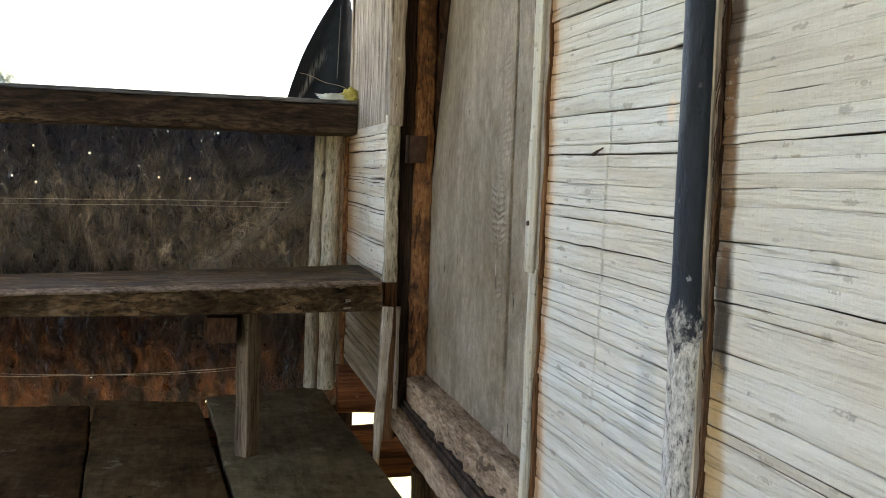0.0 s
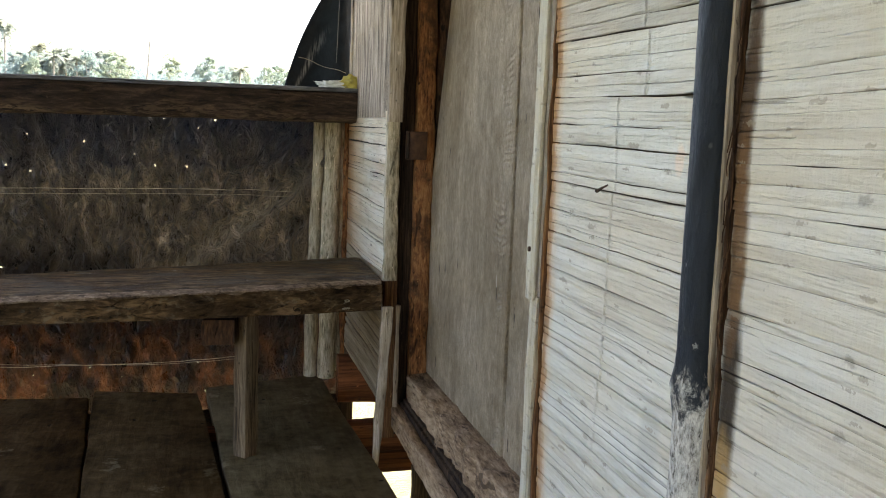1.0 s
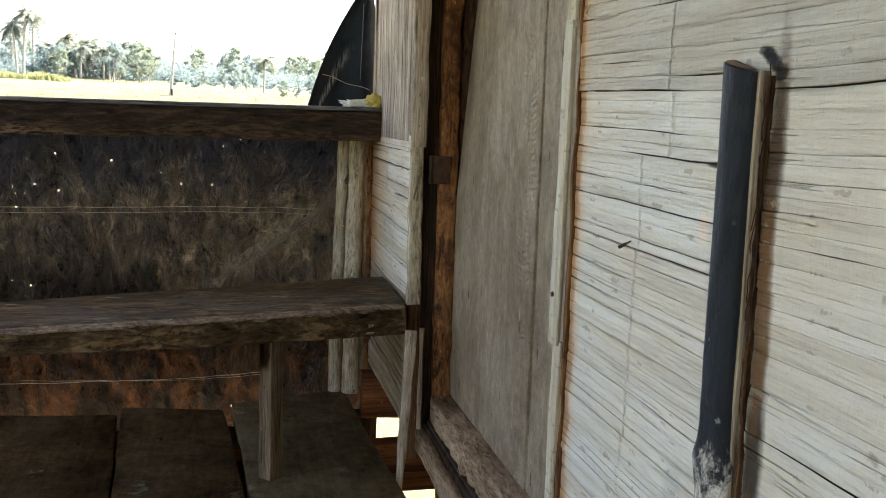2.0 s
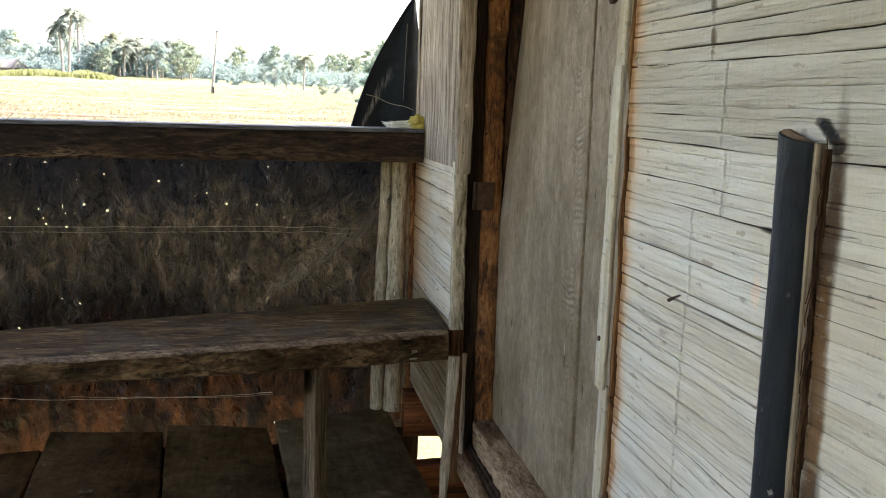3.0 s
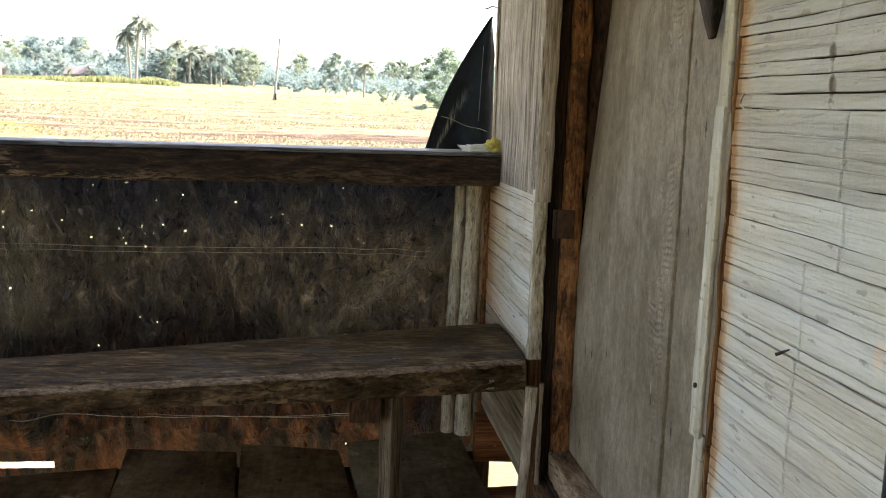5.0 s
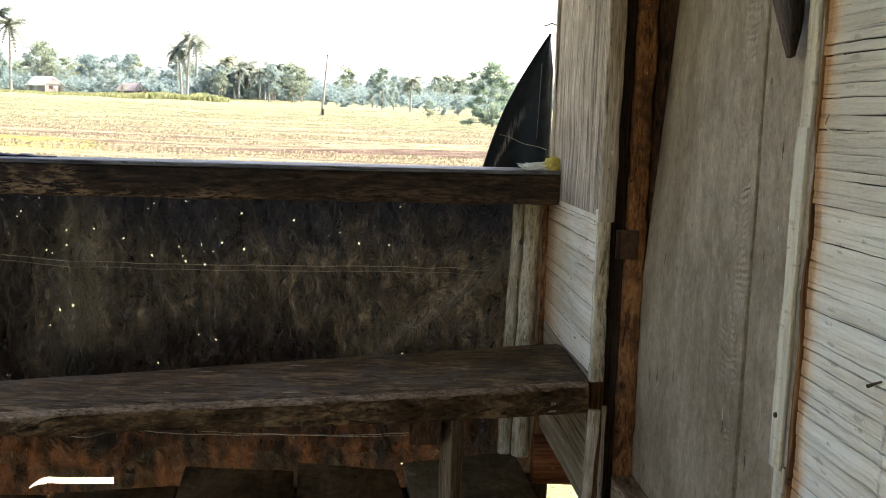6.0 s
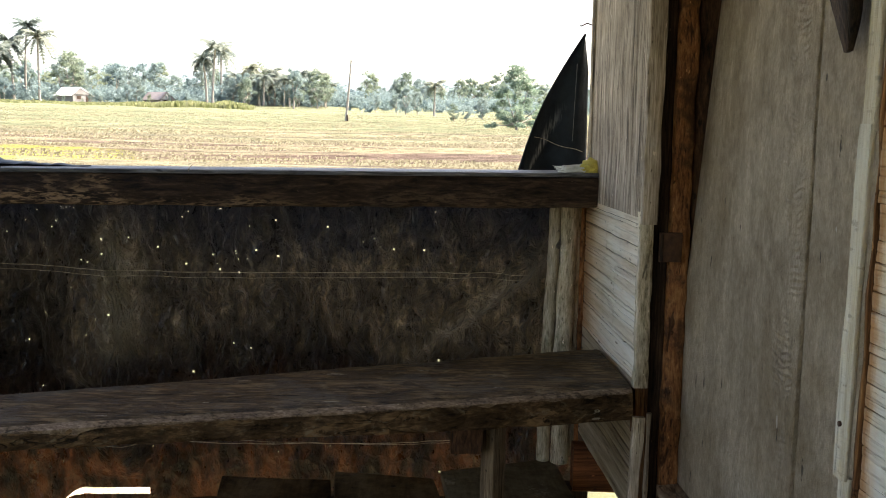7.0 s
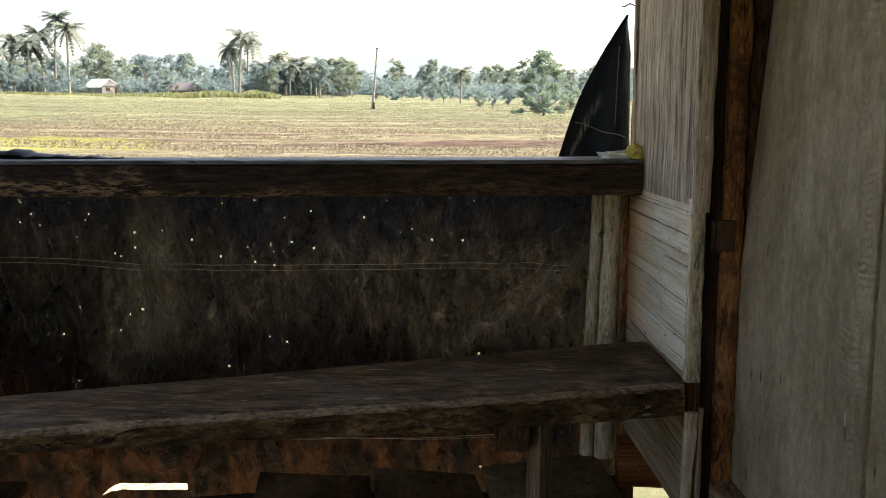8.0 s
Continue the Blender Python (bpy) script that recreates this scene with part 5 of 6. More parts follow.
for j in range(nz):
    for i in range(nx):
        x, z = -2.35 + i * STEP, -0.28 + j * STEP
        if (i, j) in gone or x > 0.56 or (x > 0.455 and z < -0.05):
            continue
        if i in jr and i + 1 in jr and JLO <= j < JHI:
            continue
        a = j * (nx + 1) + i
        tf.append((a, a + 1, a + nx + 2, a + nx + 1))
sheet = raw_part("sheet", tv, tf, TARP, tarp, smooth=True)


def stitched(z0, x0, x1, sag, seed, r=0.0016, flat=0.002):
    pts = []
    for i in range(300):
        x = x0 + (x1 - x0) * i / 299
        z = z0 + 0.003 * fbm((x * 3, 0, 0), seed) - sag * math.sin(math.pi * i / 299) + 0.020 / (1 + math.exp((x + 0.99) / 0.035)) * (z0 > 0.5)
        near = [min(tarp_y(x + du + dv, z + dz) for dz in (-0.008, 0.0, 0.008) for dv in (-0.008, 0.0, 0.008)) for du in (-0.024, -0.012, 0.0, 0.012, 0.024)]
        pts.append((x, min(sum(near) / 5, near[2]) - flat, z))
    return cord(pts, r)


part("seam", stitched(0.612, -2.3, 0.285, 0.012, 1, 0.0013), STRING, sheet, "pale stitched seam")
part("seam", stitched(0.596, -2.3, 0.285, 0.012, 1, 0.0010), STRING, sheet, "pale stitched seam")
part("seam", stitched(0.067, -0.62, 0.15, 0.012, 4, 0.0009), STRING, sheet, "pale stitched seam")
part("seam", stitched(0.075, -1.0, 0.15, 0.02, 4, 0.0014), STRING, sheet, "pale stitched seam")

flap = thing("tarp_flap", (0.38, 3.14, 0.93), "black plastic tarp corner pulled up and tied to the boards", "tarp")
fv, ff = [], []
R, C = 46, 26
for j in range(R + 1):
    s = j / R
    z = 0.90 + 0.455 * s
    xl = 0.245 + 0.215 * (s ** 0.92) - 0.03 * math.sin(math.pi * s)
    xr = 0.476 - 0.016 * max(0.0, s - 0.75) / 0.25
    for i in range(C + 1):
        u = i / C
        x = xl + (xr - xl) * u
        y = 3.178 - 0.02 * math.cos(u * 7 + s * 2) * (1 - 0.7 * s) + 0.006 * fbm((x * 14, z * 5, 0), 6)
        fv.append((x, y, z))
for j in range(R):
    for i in range(C):
        a = j * (C + 1) + i
        ff.append((a, a + 1, a + C + 2, a + C + 1))
fl = raw_part("sheet", fv, ff, FLAP_TARP, flap, smooth=True)
so = fl.modifiers.new("thick", "SOLIDIFY")
so.thickness = 0.003
part("crease", cord([(0.425 + 0.007 * q / 9, 3.150, 1.02 + 0.24 * q / 9) for q in range(10)], 0.0011), CREASE, fl, "pale scuffed crease")
part("tie", cord([(0.30 + 0.15 * k / 9, 3.125 - 0.002 * k, 1.03 - 0.045 * k / 9 + 0.003 * math.sin(k)) for k in range(10)], 0.0008), STRING, flap, "pale loose thread")

scrap = thing("plastic_scrap", (0.42, 2.905, 0.93), "crumpled white and yellow plastic scrap on the rail", "scrap")
WHITE_PL = plain("white_plastic", (0.6, 0.6, 0.56), (0.85, 0.85, 0.8), 30, 0.5)
YELLOW_PL = plain("yellow_plastic", (0.45, 0.36, 0.06), (0.75, 0.62, 0.15), 30, 0.5)
for nm, cx, rx, rz, mat_, sd in (("white_fold", 0.385, 0.042, 0.012, WHITE_PL, 3), ("yellow_fold", 0.432, 0.026, 0.020, YELLOW_PL, 8)):
    bm = bmesh.new()
    bmesh.ops.create_icosphere(bm, subdivisions=4, radius=1.0)
    for v in bm.verts:
        k = 1 + 0.45 * fbm(v.co * 1.6, sd) + 0.5 * abs(fbm(v.co * 3.7, sd + 2))
        v.co = Vector((cx + v.co.x * rx * k, 2.905 + v.co.y * 0.018 * k, 0.931 + rz * 0.6 + v.co.z * rz * k))
    part(nm, bm, mat_, scrap)

hem = thing("pale_plank", (-1.0, 3.35, -0.3), "sunlit pale plank lying outside beneath the tarp", "plank")
part("board", timber((-1.6, 3.35, -0.26), (-0.5, 3.35, -0.25), 0.20, 0.03, 601, (0, 1, 0), 0.004, 0.004, 6), LATH_WOOD, hem)

fold = thing("tarp_fold", (-1.6, 2.93, 0.92), "crumpled black tarp edge lying on the rail", "tarp")
bm = bmesh.new()


def fold_ring(i, s):
    x = -1.02 - 1.3 * s
    w = 0.055 * min(1.0, 0.25 + s * 4) * (1 + 0.3 * fbm((x * 7, 0, 0), 3))
    h = 0.011 * min(1.0, 0.15 + s * 3) * (1 + 0.7 * fbm((x * 30, 3, 0), 4))
    return [Vector((x, 2.955 + 0.0407 * (x + 1.0) + w * math.cos(t), 0.924 + 0.0035 * (x + 1.0) + h * (1 + math.sin(t)) * (1 + 0.3 * fbm((x * 20, t, 0), 5)))) for t in [2 * math.pi * j / 10 for j in range(10)]]


part("roll", sweep(bm, 160, fold_ring), BLACK_TARP, fold)
snag = thing("twig", (0.45, 3.02, 1.37), "thin dry twig caught on the upright board", "twig")
part("stem", cord([(0.472, 3.03, 1.372), (0.455, 3.04, 1.366), (0.44, 3.05, 1.374), (0.424, 3.06, 1.366), (0.418, 3.06, 1.368)], 0.0022), DARK_WOOD, snag)


hair = thing("wood_splinter", (-0.70, 2.815, 0.92), "thin pale splinter standing up from the rail edge", "splinter")
part("sliver", cord([(-0.708, 2.822, 0.915), (-0.704, 2.812, 0.928), (-0.694, 2.806, 0.938), (-0.686, 2.804, 0.944)], 0.0011), LATH_WOOD, hair)


# ---- distance: trees, houses, pole, hills ----
# camera's eye at the end of its path; the distance is fitted from it
EYE_X, EYE_Y, EYE_Z = -0.17, 0.21, 1.05


def land(x, y):
    d = math.hypot(x, y)
    return -0.7 + 0.037 * (min(d, 260) - 45) + 0.012 * max(0, d - 260)


def at(slope, dist):
    """A place on the land, by its bearing from the camera: metres aside for each metre ahead."""
    y = dist / math.sqrt(1 + slope * slope)
    x = EYE_X + slope * y
    return x, y, land(x, y)


def frond(verts, faces, base, az, rise, length, rnd):
    """One drooping palm leaf: a rib with leaflets on both sides."""
    dirv = Vector((math.cos(az), math.sin(az), 0))
    side = Vector((-math.sin(az), math.cos(az), 0))
    n = 11
    pts = []
    for i in range(n + 1):
        s = i / n
        pts.append(base + dirv * length * s * math.cos(rise * (1 - s)) * 0.95 + Vector((0, 0, length * (math.sin(rise) * s - (0.55 + 0.3 * (1 - rise)) * s * s))))
    for i in range(n):
        a, b = pts[i], pts[i + 1]
        w = 0.05 * length * (1 - i / n) * 0.25 + 0.02
        k = len(verts)
        verts += [a - side * w, a + side * w, b + side * w, b - side * w]
        faces.append((k, k + 1, k + 2, k + 3))
        ll = length * 0.30 * math.sin(math.pi * (0.12 + 0.82 * (i + 0.5) / n)) * rnd.uniform(0.8, 1.1)
        for sg in (1, -1):
            tip = a.lerp(b, 0.5) + side * sg * ll * 0.8 + dirv * ll * 0.45 + Vector((0, 0, -ll * rnd.uniform(0.25, 0.6)))
            k = len(verts)
            verts += [a, b, tip + dirv * 0.06 * length, tip]
            faces.append((k, k + 1, k + 2, k + 3))


def palm(x, y, z, height, lean, seed, size=3.6):
    rnd = random.Random(seed)
    root = thing("coconut_palm", (x, y, z), "tall coconut palm with pale slender trunk and drooping fronds", "palm tree", "palms beyond the field")
    top = Vector((x + lean, y, z + height))
    bm = bmesh.new()

    def ring(i, s):
        c = Vector((x + lean * s * s, y, z - 0.3 + (height + 0.3) * s))
        r = 0.22 * (1.35 - 0.55 * s + (0.5 * (1 - s * 8) if s < 0.12 else 0))
        return [c + Vector((math.cos(t), math.sin(t), 0)) * r for t in [2 * math.pi * j / 8 for j in range(8)]]

    part("trunk", sweep(bm, 14, ring), TRUNK, root)
    verts, faces = [], []
    for i in range(25):
        frond(verts, faces, top, i * 2.4 + rnd.uniform(-0.3, 0.3), rnd.uniform(-0.45, 1.15), size * rnd.uniform(0.8, 1.15), rnd)
    raw_part("crown", verts, faces, PALM_LEAF, root)
    return root


def leaf_cloud(verts, faces, centre, rad, count, size, rnd, flat=0.7):
    for _ in range(count):
        d = Vector((rnd.gauss(0, 1), rnd.gauss(0, 1), rnd.gauss(0, 1))).normalized() * rad * rnd.random() ** 0.4
        c = centre + Vector((d.x, d.y, d.z * flat))
        u = Vector((rnd.gauss(0, 1), rnd.gauss(0, 1), rnd.gauss(0, 0.6))).normalized()
        v = u.cross(Vector((rnd.gauss(0, 1), rnd.gauss(0, 1), rnd.gauss(0, 1)))).normalized()
        s = size * rnd.uniform(0.6, 1.3)
        k = len(verts)
        verts += [c - u * s, c + v * s * 0.5, c + u * s, c - v * s * 0.5]
        faces.append((k, k + 1, k + 2, k + 3))


def tree(x, y, z, height, spread, seed, mat_, clusters=16, per=70, leaf=0.32, label="broad leafy tree with gaps in its crown", group="trees beyond the field", tall=0.45, cone=False):
    rnd = random.Random(seed)
    root = thing("tree", (x, y, z), label, "tree", group)
    r = 0.02 * height + 0.06
    fork = height * tall
    tr = part("trunk", round_pole((x, y, z - 0.3), (x + rnd.uniform(-0.2, 0.2), y, z + fork * 1.25), r, r * 0.5, seed, 8, 0.1, 0.6, 10), TRUNK, root)
    verts, faces = [], []
    for i in range(clusters):
        h = fork * 0.75 + (height - fork * 0.75) * ((i + 0.5) / clusters) ** (1.4 if cone else 1.0)
        k = math.sin(math.pi * min(1, max(0.05, (h - fork * 0.5) / (height * 1.06 - fork * 0.5)))) ** 0.7
        if cone:
            k = 0.10 + 0.90 * (1 - (h / height) ** 2.2) * (0.85 + 0.3 * math.sin(h * 4.1))
        a = rnd.uniform(0, 2 * math.pi)
        rr = spread * k * rnd.uniform(0.25, 0.95) ** (0.6 if cone else 1.0)
        c = Vector((x + math.cos(a) * rr, y + math.sin(a) * rr, z + h))
        if i % (7 if cone else 2) == 0 and i < clusters * 0.8:
            part("limb", round_pole((x, y, z + fork * (0.7 + 0.4 * rnd.random())), c, r * 0.45, r * 0.12, seed + i, 6, 0.1, 0.6, 6), TRUNK, tr)
        leaf_cloud(verts, faces, c, height * (0.085 if cone else 0.11) * rnd.uniform(0.8, 1.25), per, leaf, rnd, 0.5 if cone else 0.62)
    raw_part("crown", verts, faces, mat_, root)
    return root


# the palms that stand out, placed and sized to fit the camera's view
for i, (sl, d, top) in enumerate(((-0.374, 215, 0.094), (-0.388, 225, 0.104), (-0.400, 222, 0.089), (-0.415, 216, 0.080), (-0.434, 220, 0.084), (-0.448, 212, 0.078), (-0.475, 220, 0.09),
                                  (-0.197, 205, 0.088), (-0.203, 208, 0.076), (-0.188, 232, 0.085))):
    x, y, z = at(sl, d)
    palm(x, y, z, EYE_Z + top * y - z - 1.2, 0.9 * math.sin(i * 2.1), 900 + i, 3.9 if i != 8 else 3.0)

# a fairly near tree on the right of the field, and utility pole
x, y, z = at(0.121, 92)
tree(x, y, z, EYE_Z + 0.0675 * y - z, 3.3, 931, NEAR_LEAF, 95, 85, 0.12, "dense cone-shaped green tree at the edge of the field", tall=0.10, cone=True)
x, y, z = at(-0.0585, 115)
up = thing("utility_pole", (x, y, z), "slightly leaning weathered utility pole in the field", "pole")
part("shaft", round_pole((x, y, z - 0.3), (x + 0.62, y, z + 7.15), 0.17, 0.09, 3, 10, 0.03, 0.5, 12), TRUNK, up)
part("cap", round_pole((x + 0.61, y, z + 7.1), (x + 0.625, y, z + 7.22), 0.11, 0.10, 4, 10, 0.03, 0.5, 4), DARK_WOOD, up)
part("foot_stub", round_pole((x + 0.22, y - 0.2, z - 0.2), (x + 0.18, y - 0.2, z + 0.8), 0.12, 0.1, 5, 8, 0.1, 0.5, 5), DARK_WOOD, up)

# tree line, copied from a few grown ones
rnd = random.Random(41)
proto = []
for i in range(4):
    t = tree(-40.0 - i * 14, 262.0 + 4 * i, land(-40 - 14 * i, 262 + 4 * i), 10.5, 3.6, 950 + i, HAZE_LEAF if i % 2 else TREE_LEAF, 22, 100, 0.27, "hazy green tree in the far tree line", tall=0.22 + 0.06 * i)
    proto.append(t)
pp = []
for i in range(3):
    x, y, z = at(-0.16 + 0.022 * i, 214 + 3 * i)
    pp.append(palm(x, y, z, 8.2 - i * 0.8, 0.4, 970 + i, 3.0))


def along(sl, d, scale, src, turn):
    x, y, z = at(sl, d)
    m = Matrix.LocRotScale((x, y, z - 0.1), Euler((0, 0, turn)), (scale,) * 3)
    made = copy_thing(src, m)
    made.scale = (scale,) * 3
    return made


for i in range(30):
    along(-0.47 + 0.0125 * i + rnd.uniform(-0.005, 0.005), rnd.uniform(240, 285), rnd.uniform(0.55, 0.95), proto[rnd.randrange(4)], rnd.uniform(0, 6))
for i in range(20):
    along(-0.175 + 0.0054 * i + rnd.uniform(-0.003, 0.003), rnd.uniform(205, 235), rnd.uniform(0.6, 0.95), pp[rnd.randrange(3)], rnd.uniform(0, 6))
for i in range(13):
    along(-0.185 + 0.0088 * i + rnd.uniform(-0.004, 0.004), rnd.uniform(180, 225), rnd.uniform(0.45, 0.75), proto[rnd.randrange(4)], rnd.uniform(0, 6))
for i in range(26):
    along(-0.07 + 0.0125 * i + rnd.uniform(-0.005, 0.005), rnd.uniform(300, 360), rnd.uniform(0.45, 0.75), proto[rnd.randrange(4)], rnd.uniform(0, 6))
for sl, d, s in ((0.004, 150, 0.42), (0.016, 152, 0.36), (-0.006, 156, 0.32), (0.055, 120, 0.22), (0.068, 118, 0.2), (0.085, 125, 0.3), (-0.028, 170, 0.3), (0.15, 115, 0.34), (0.165, 125, 0.4), (0.18, 130, 0.45), (0.105, 130, 0.28)):
    along(sl, d, s, proto[rnd.randrange(4)], rnd.uniform(0, 6))
for i in range(34):
    along(-0.045 + 0.0085 * i + rnd.uniform(-0.004, 0.004), rnd.uniform(215, 300), rnd.uniform(0.45, 0.8), proto[rnd.randrange(4)], rnd.uniform(0, 6))
along(0.034, 150, 0.62, pp[0], 1.0)
for sl, d, s in ((-0.342, 222, 1.0), (-0.333, 226, 0.85), (-0.352, 228, 0.9), (-0.43, 200, 0.5), (-0.445, 204, 0.55), (-0.41, 205, 0.42), (-0.275, 205, 0.5), (-0.285, 210, 0.38), (-0.46, 200, 0.6)):
    along(sl, d, s, proto[rnd.randrange(4)], rnd.uniform(0, 6))


def farmhouse(sl, d, w, h, roof_mat, wall_mat, label):
    x, y, z = at(sl, d)
    root = thing("farmhouse", (x, y, z), label, "house", "farmhouses beyond the field")
    root.rotation_euler[2] = radians(58)
    slab_box("wall", (x - w / 2, y - 2.5, z - 0.3), (x + w / 2, y + 2.5, z + h), wall_mat, root)
    bm = bmesh.new()
    o, t = 0.5, 0.12
    prof = [(-w / 2 - o, h - 0.25), (-w * 0.12, h + 1.45), (w / 2 + o, h - 0.25)]
    lower = [(a, b - t) for a, b in prof][::-1]
    loop = prof + lower
    rows = [[bm.verts.new((x + a, y + yy, z + b)) for a, b in loop] for yy in (-2.7, 2.7)]
    n = len(loop)
    for i in range(n):
        k = (i + 1) % n
        bm.faces.new((rows[0][i], rows[0][k], rows[1][k], rows[1][i]))
    bm.faces.new((rows[0][0], rows[0][1], rows[0][4], rows[0][5]))
    bm.faces.new((rows[0][1], rows[0][2], rows[0][3], rows[0][4]))
    bm.faces.new((rows[1][0], rows[1][1], rows[1][4], rows[1][5]))
    bm.faces.new((rows[1][1], rows[1][2], rows[1][3], rows[1][4]))
    bmesh.ops.recalc_face_normals(bm, faces=bm.faces)
    part("roof", bm, roof_mat, root)
    bm = bmesh.new()
    tri = ((x - w / 2, z + h - 0.02), (x + w / 2, z + h - 0.02), (x - w * 0.12, z + h + 1.2))
    g = [[bm.verts.new((px, y + yy, pz)) for px, pz in tri] for yy in (-2.62, -2.45)]
    bm.faces.new(g[0])
    bm.faces.new(g[1][::-1])
    for i in range(3):
        bm.faces.new((g[0][i], g[1][i], g[1][(i + 1) % 3], g[0][(i + 1) % 3]))
    bmesh.ops.recalc_face_normals(bm, faces=bm.faces)
    part("gable", bm, wall_mat, root)
    slab_box("door", (x + w * 0.18, y - 2.56, z), (x + w * 0.18 + 0.9, y - 2.5, z + h * 0.8), DARK_WOOD, root)
    slab_box("window", (x - w * 0.3, y - 2.56, z + h * 0.4), (x - w * 0.3 + 1.0, y - 2.5, z + h * 0.8), DARK_WOOD, root)


ROOF_PALE = plain("pale_metal_roof", (0.6, 0.6, 0.6), (0.8, 0.8, 0.8), 0.8, 0.45, 0.1)
ROOF_DARK = plain("brown_metal_roof", (0.16, 0.13, 0.12), (0.26, 0.22, 0.2), 0.8, 0.6, 0.1)
HUT_WALL = plain("hut_wall", (0.15, 0.14, 0.13), (0.26, 0.245, 0.23), 0.9, 0.9, 0.2)
farmhouse(-0.339, 206, 4.6, 1.6, ROOF_PALE, HUT_WALL, "small brown farmhouse with a pale metal roof")
farmhouse(-0.252, 210, 4.0, 1.1, ROOF_DARK, HUT_WALL, "low farmhouse with a dark brown roof")

for sl, dd, s in ((-0.358, 199, 0.2), (-0.350, 198, 0.14), (-0.322, 199, 0.22), (-0.312, 198, 0.16), (-0.331, 197, 0.10), (-0.262, 203, 0.2), (-0.243, 203, 0.22), (-0.234, 202, 0.16), (-0.27, 201, 0.14)):
    along(sl, dd, s, proto[rnd.randrange(4)], rnd.uniform(0, 6))

# tall grass strip, stubble, and the far woods
BUSH = leaf_mat("tall_grass_leaf", (0.23, 0.24, 0.09), (0.46, 0.43, 0.215), 0.6)
strip = tagged(thing("tall_grass", (-45, 175, land(-45, 175)), "strip of tall yellow-green grass along the field", "grass", kind="stuff"))
verts, faces = [], []
rnd = random.Random(5)
for i in range(9000):
    sl = rnd.uniform(-0.47, -0.155)
    k = max(0.0, min(1.0, (sl + 0.31) / 0.06))
    d = rnd.uniform(170, 186) + 14 * max(0, -0.2 - sl) / 0.25
    x, y, z = at(sl, d)
    h = (0.4 + 0.75 * k * (0.75 + 0.6 * fbm((sl * 45, 0, 0), 2))) * rnd.uniform(0.3, 1.25)
    w = rnd.uniform(0.1, 0.3)
    a = rnd.uniform(0, 3.1)
    dx, dy = math.cos(a) * w, math.sin(a) * w
    q = len(verts)
    verts += [(x - dx, y - dy, z - 0.1), (x + dx, y + dy, z - 0.1), (x + dx * 0.6 + rnd.gauss(0, 0.2), y + dy * 0.6, z + h), (x - dx * 0.6 + rnd.gauss(0, 0.2), y - dy * 0.6, z + h * 0.8)]
    faces.append((q, q + 1, q + 2, q + 3))
raw_part("blades", verts, faces, BUSH, strip)

stubble = tagged(thing("stubble", (0, 70, land(0, 70)), "rows of dry cut straw stubble with green weeds", "stubble", kind="stuff"))
verts, faces = [], []
for i in range(52000):
    d = 38 + 105 * rnd.random() ** 1.4
    sl = rnd.uniform(-0.5, 0.3)
    row = round(d / 2.1) * 2.1 + rnd.gauss(0, 0.2) + 1.5 * fbm((sl * 6, d * 0.03, 0), 3)
    y = row
    x = EYE_X + sl * row
    if fbm((x * 0.06, y * 0.12, 0), 8) < -0.25:
        continue
    z = land(x, y) if y > 45 else -0.7
    h = rnd.uniform(0.03, 0.13)
    w = rnd.uniform(0.02, 0.06)
    q = len(verts)
    verts += [(x - w, y, z - 0.02), (x + w, y + rnd.gauss(0, 0.05), z - 0.02), (x + w * 0.6 + rnd.gauss(0, 0.06), y + 0.06, z + h), (x - w * 0.7, y + 0.06, z + h * rnd.uniform(0.5, 1.1))]
    faces.append((q, q + 1, q + 2, q + 3))
raw_part("tufts", verts, faces, STRAW, stubble)

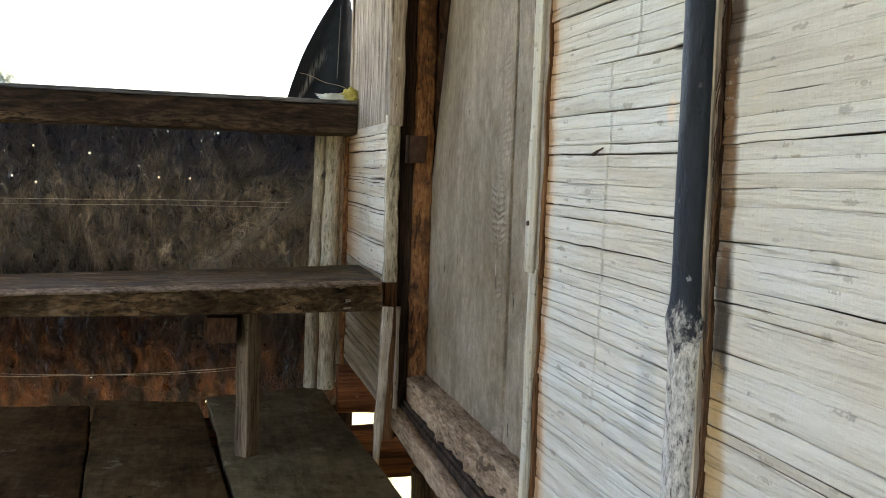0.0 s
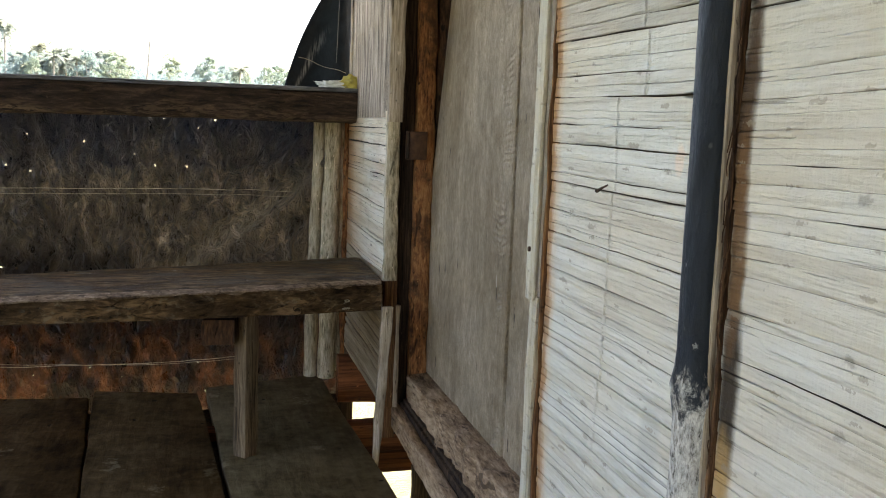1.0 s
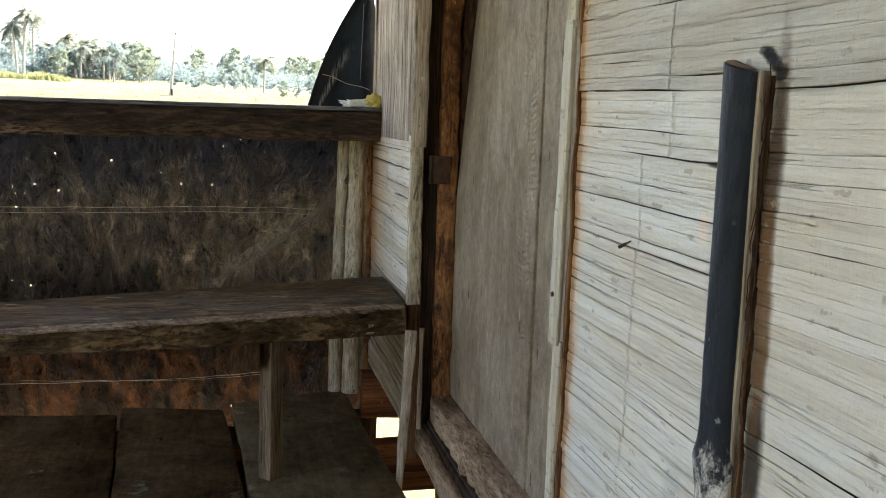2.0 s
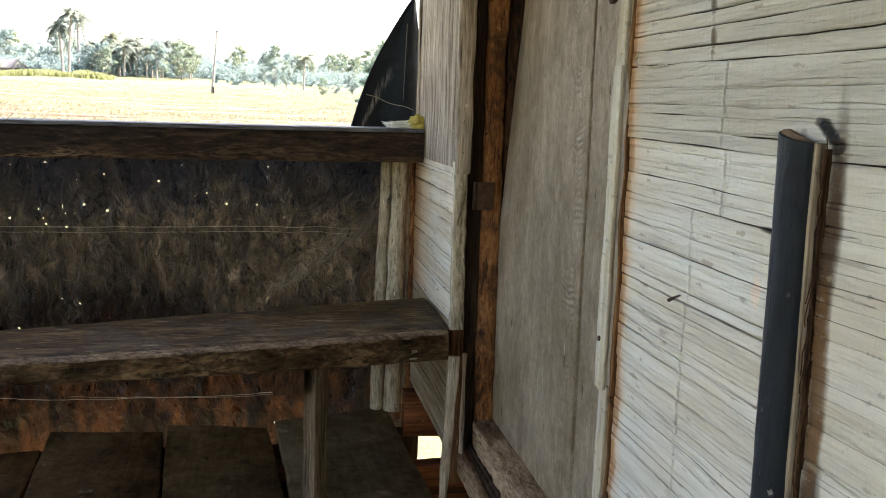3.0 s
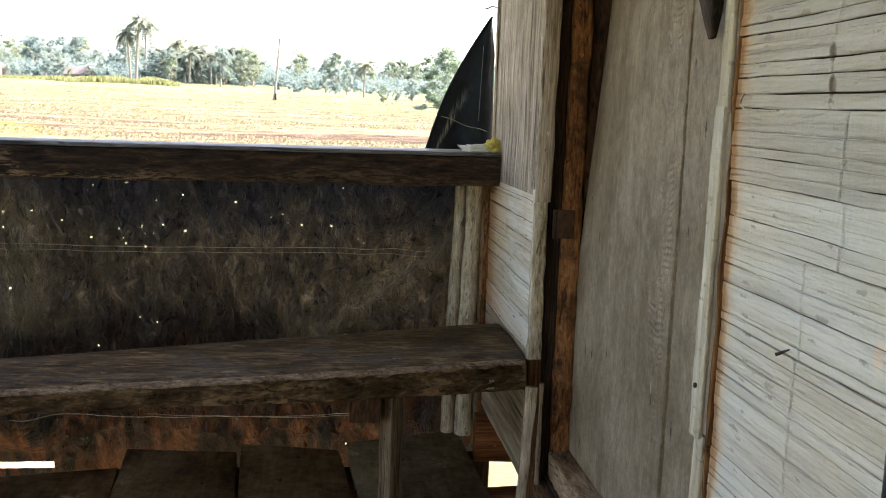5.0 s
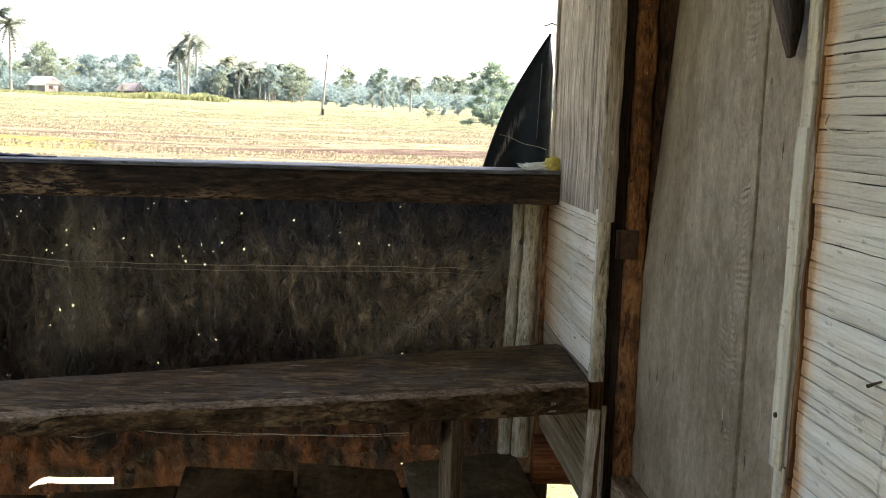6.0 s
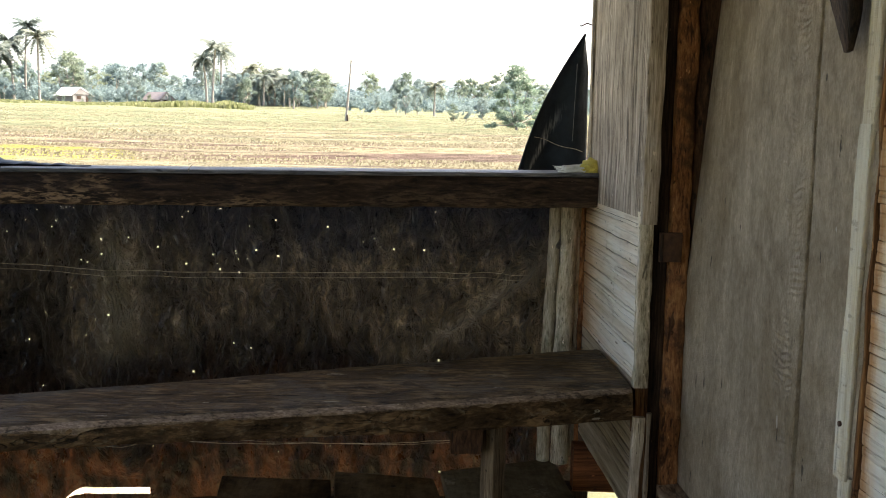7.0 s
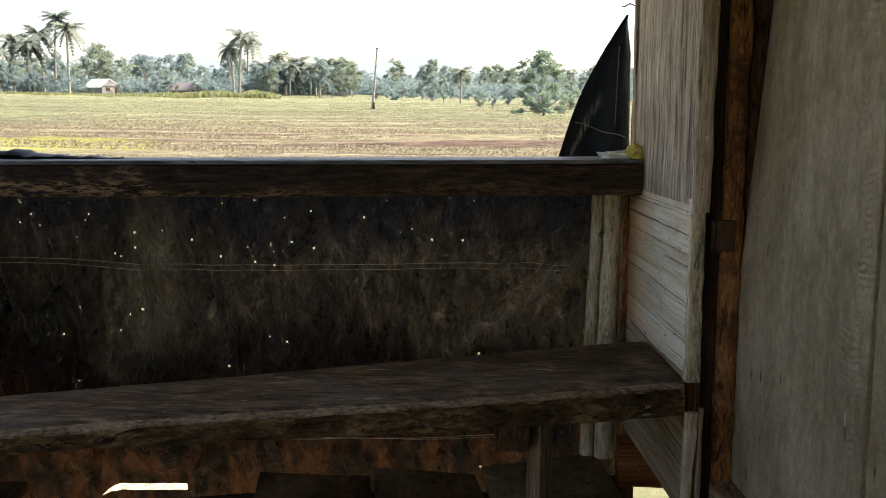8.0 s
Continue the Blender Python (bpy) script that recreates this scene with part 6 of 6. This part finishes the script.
under = tagged(thing("undergrowth", (-20, 230, land(-20, 230)), "green bushes at the foot of the tree line, paled for haze", "bushes", kind="stuff"))
verts, faces = [], []
for i in range(640):
    sl = rnd.uniform(-0.6, 0.02)
    x, y, z = at(sl, rnd.uniform(212, 262))
    h = rnd.uniform(1.2, 4.4) * (1.35 if -0.2 < sl < -0.06 else 1.0)
    for c in range(3):
        leaf_cloud(verts, faces, Vector((x + rnd.gauss(0, 1.2), y, z + h * (0.15 + 0.3 * c))), h * 0.34, 40, 0.30, rnd, 0.85)
for i in range(420):
    sl = rnd.uniform(-0.05, 0.4)
    x, y, z = at(sl, rnd.uniform(165, 300))
    h = rnd.uniform(1.0, 3.6)
    for c in range(3):
        leaf_cloud(verts, faces, Vector((x + rnd.gauss(0, 1.0), y, z + h * (0.15 + 0.3 * c))), h * 0.34, 40, 0.25, rnd, 0.85)
raw_part("foliage", verts, faces, HAZE_LEAF, under)

woods = tagged(thing("far_woods", (0, 420, land(0, 420)), "hazy belt of distant woodland", "woodland", kind="stuff"))
verts, faces = [], []
for i in range(640):
    sl = rnd.uniform(-0.62, 0.5)
    x, y, z = at(sl, rnd.uniform(330, 520))
    h = rnd.uniform(5.5, 9.5) * (1.12 + 0.5 * fbm((sl * 11, 0, 0), 6))
    for c in range(5):
        leaf_cloud(verts, faces, Vector((x + rnd.gauss(0, 2.2), y, z + h * (0.12 + 0.21 * c))), h * 0.24, 48, 0.55, rnd, 0.8)
raw_part("foliage", verts, faces, HAZE_LEAF, woods)

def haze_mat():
    """Far hills lost in bright haze: its scattered daylight is put into their emission."""
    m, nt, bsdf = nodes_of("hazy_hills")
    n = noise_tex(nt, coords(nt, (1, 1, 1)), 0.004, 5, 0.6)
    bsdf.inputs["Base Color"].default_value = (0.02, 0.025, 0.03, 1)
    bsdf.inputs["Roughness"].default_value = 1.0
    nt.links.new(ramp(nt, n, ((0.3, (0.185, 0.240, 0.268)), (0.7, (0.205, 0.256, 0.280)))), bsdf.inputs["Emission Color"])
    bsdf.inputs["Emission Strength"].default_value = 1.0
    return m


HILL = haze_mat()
hills = tagged(thing("backdrop_hills", (0, 2600, 0), "hills on the horizon, their haze put in as a pale blue glow", "hills", kind="structure"))
verts, faces = [], []
N = 160
for i in range(N + 1):
    sl = -0.9 + 1.8 * i / N
    e = 0.050 + 0.016 * math.exp(-((sl + 0.01) / 0.055) ** 2) + 0.014 * math.exp(-((sl + 0.30) / 0.12) ** 2) + 0.003 * fbm((sl * 18, 0, 0), 4)
    verts += [(sl * 2600, 2600, -20), (sl * 2600, 2600 + 300, 1 + e * 2750), (sl * 2600, 3500, -20)]
for i in range(N):
    a = 3 * i
    faces += [(a, a + 3, a + 4, a + 1), (a + 1, a + 4, a + 5, a + 2)]
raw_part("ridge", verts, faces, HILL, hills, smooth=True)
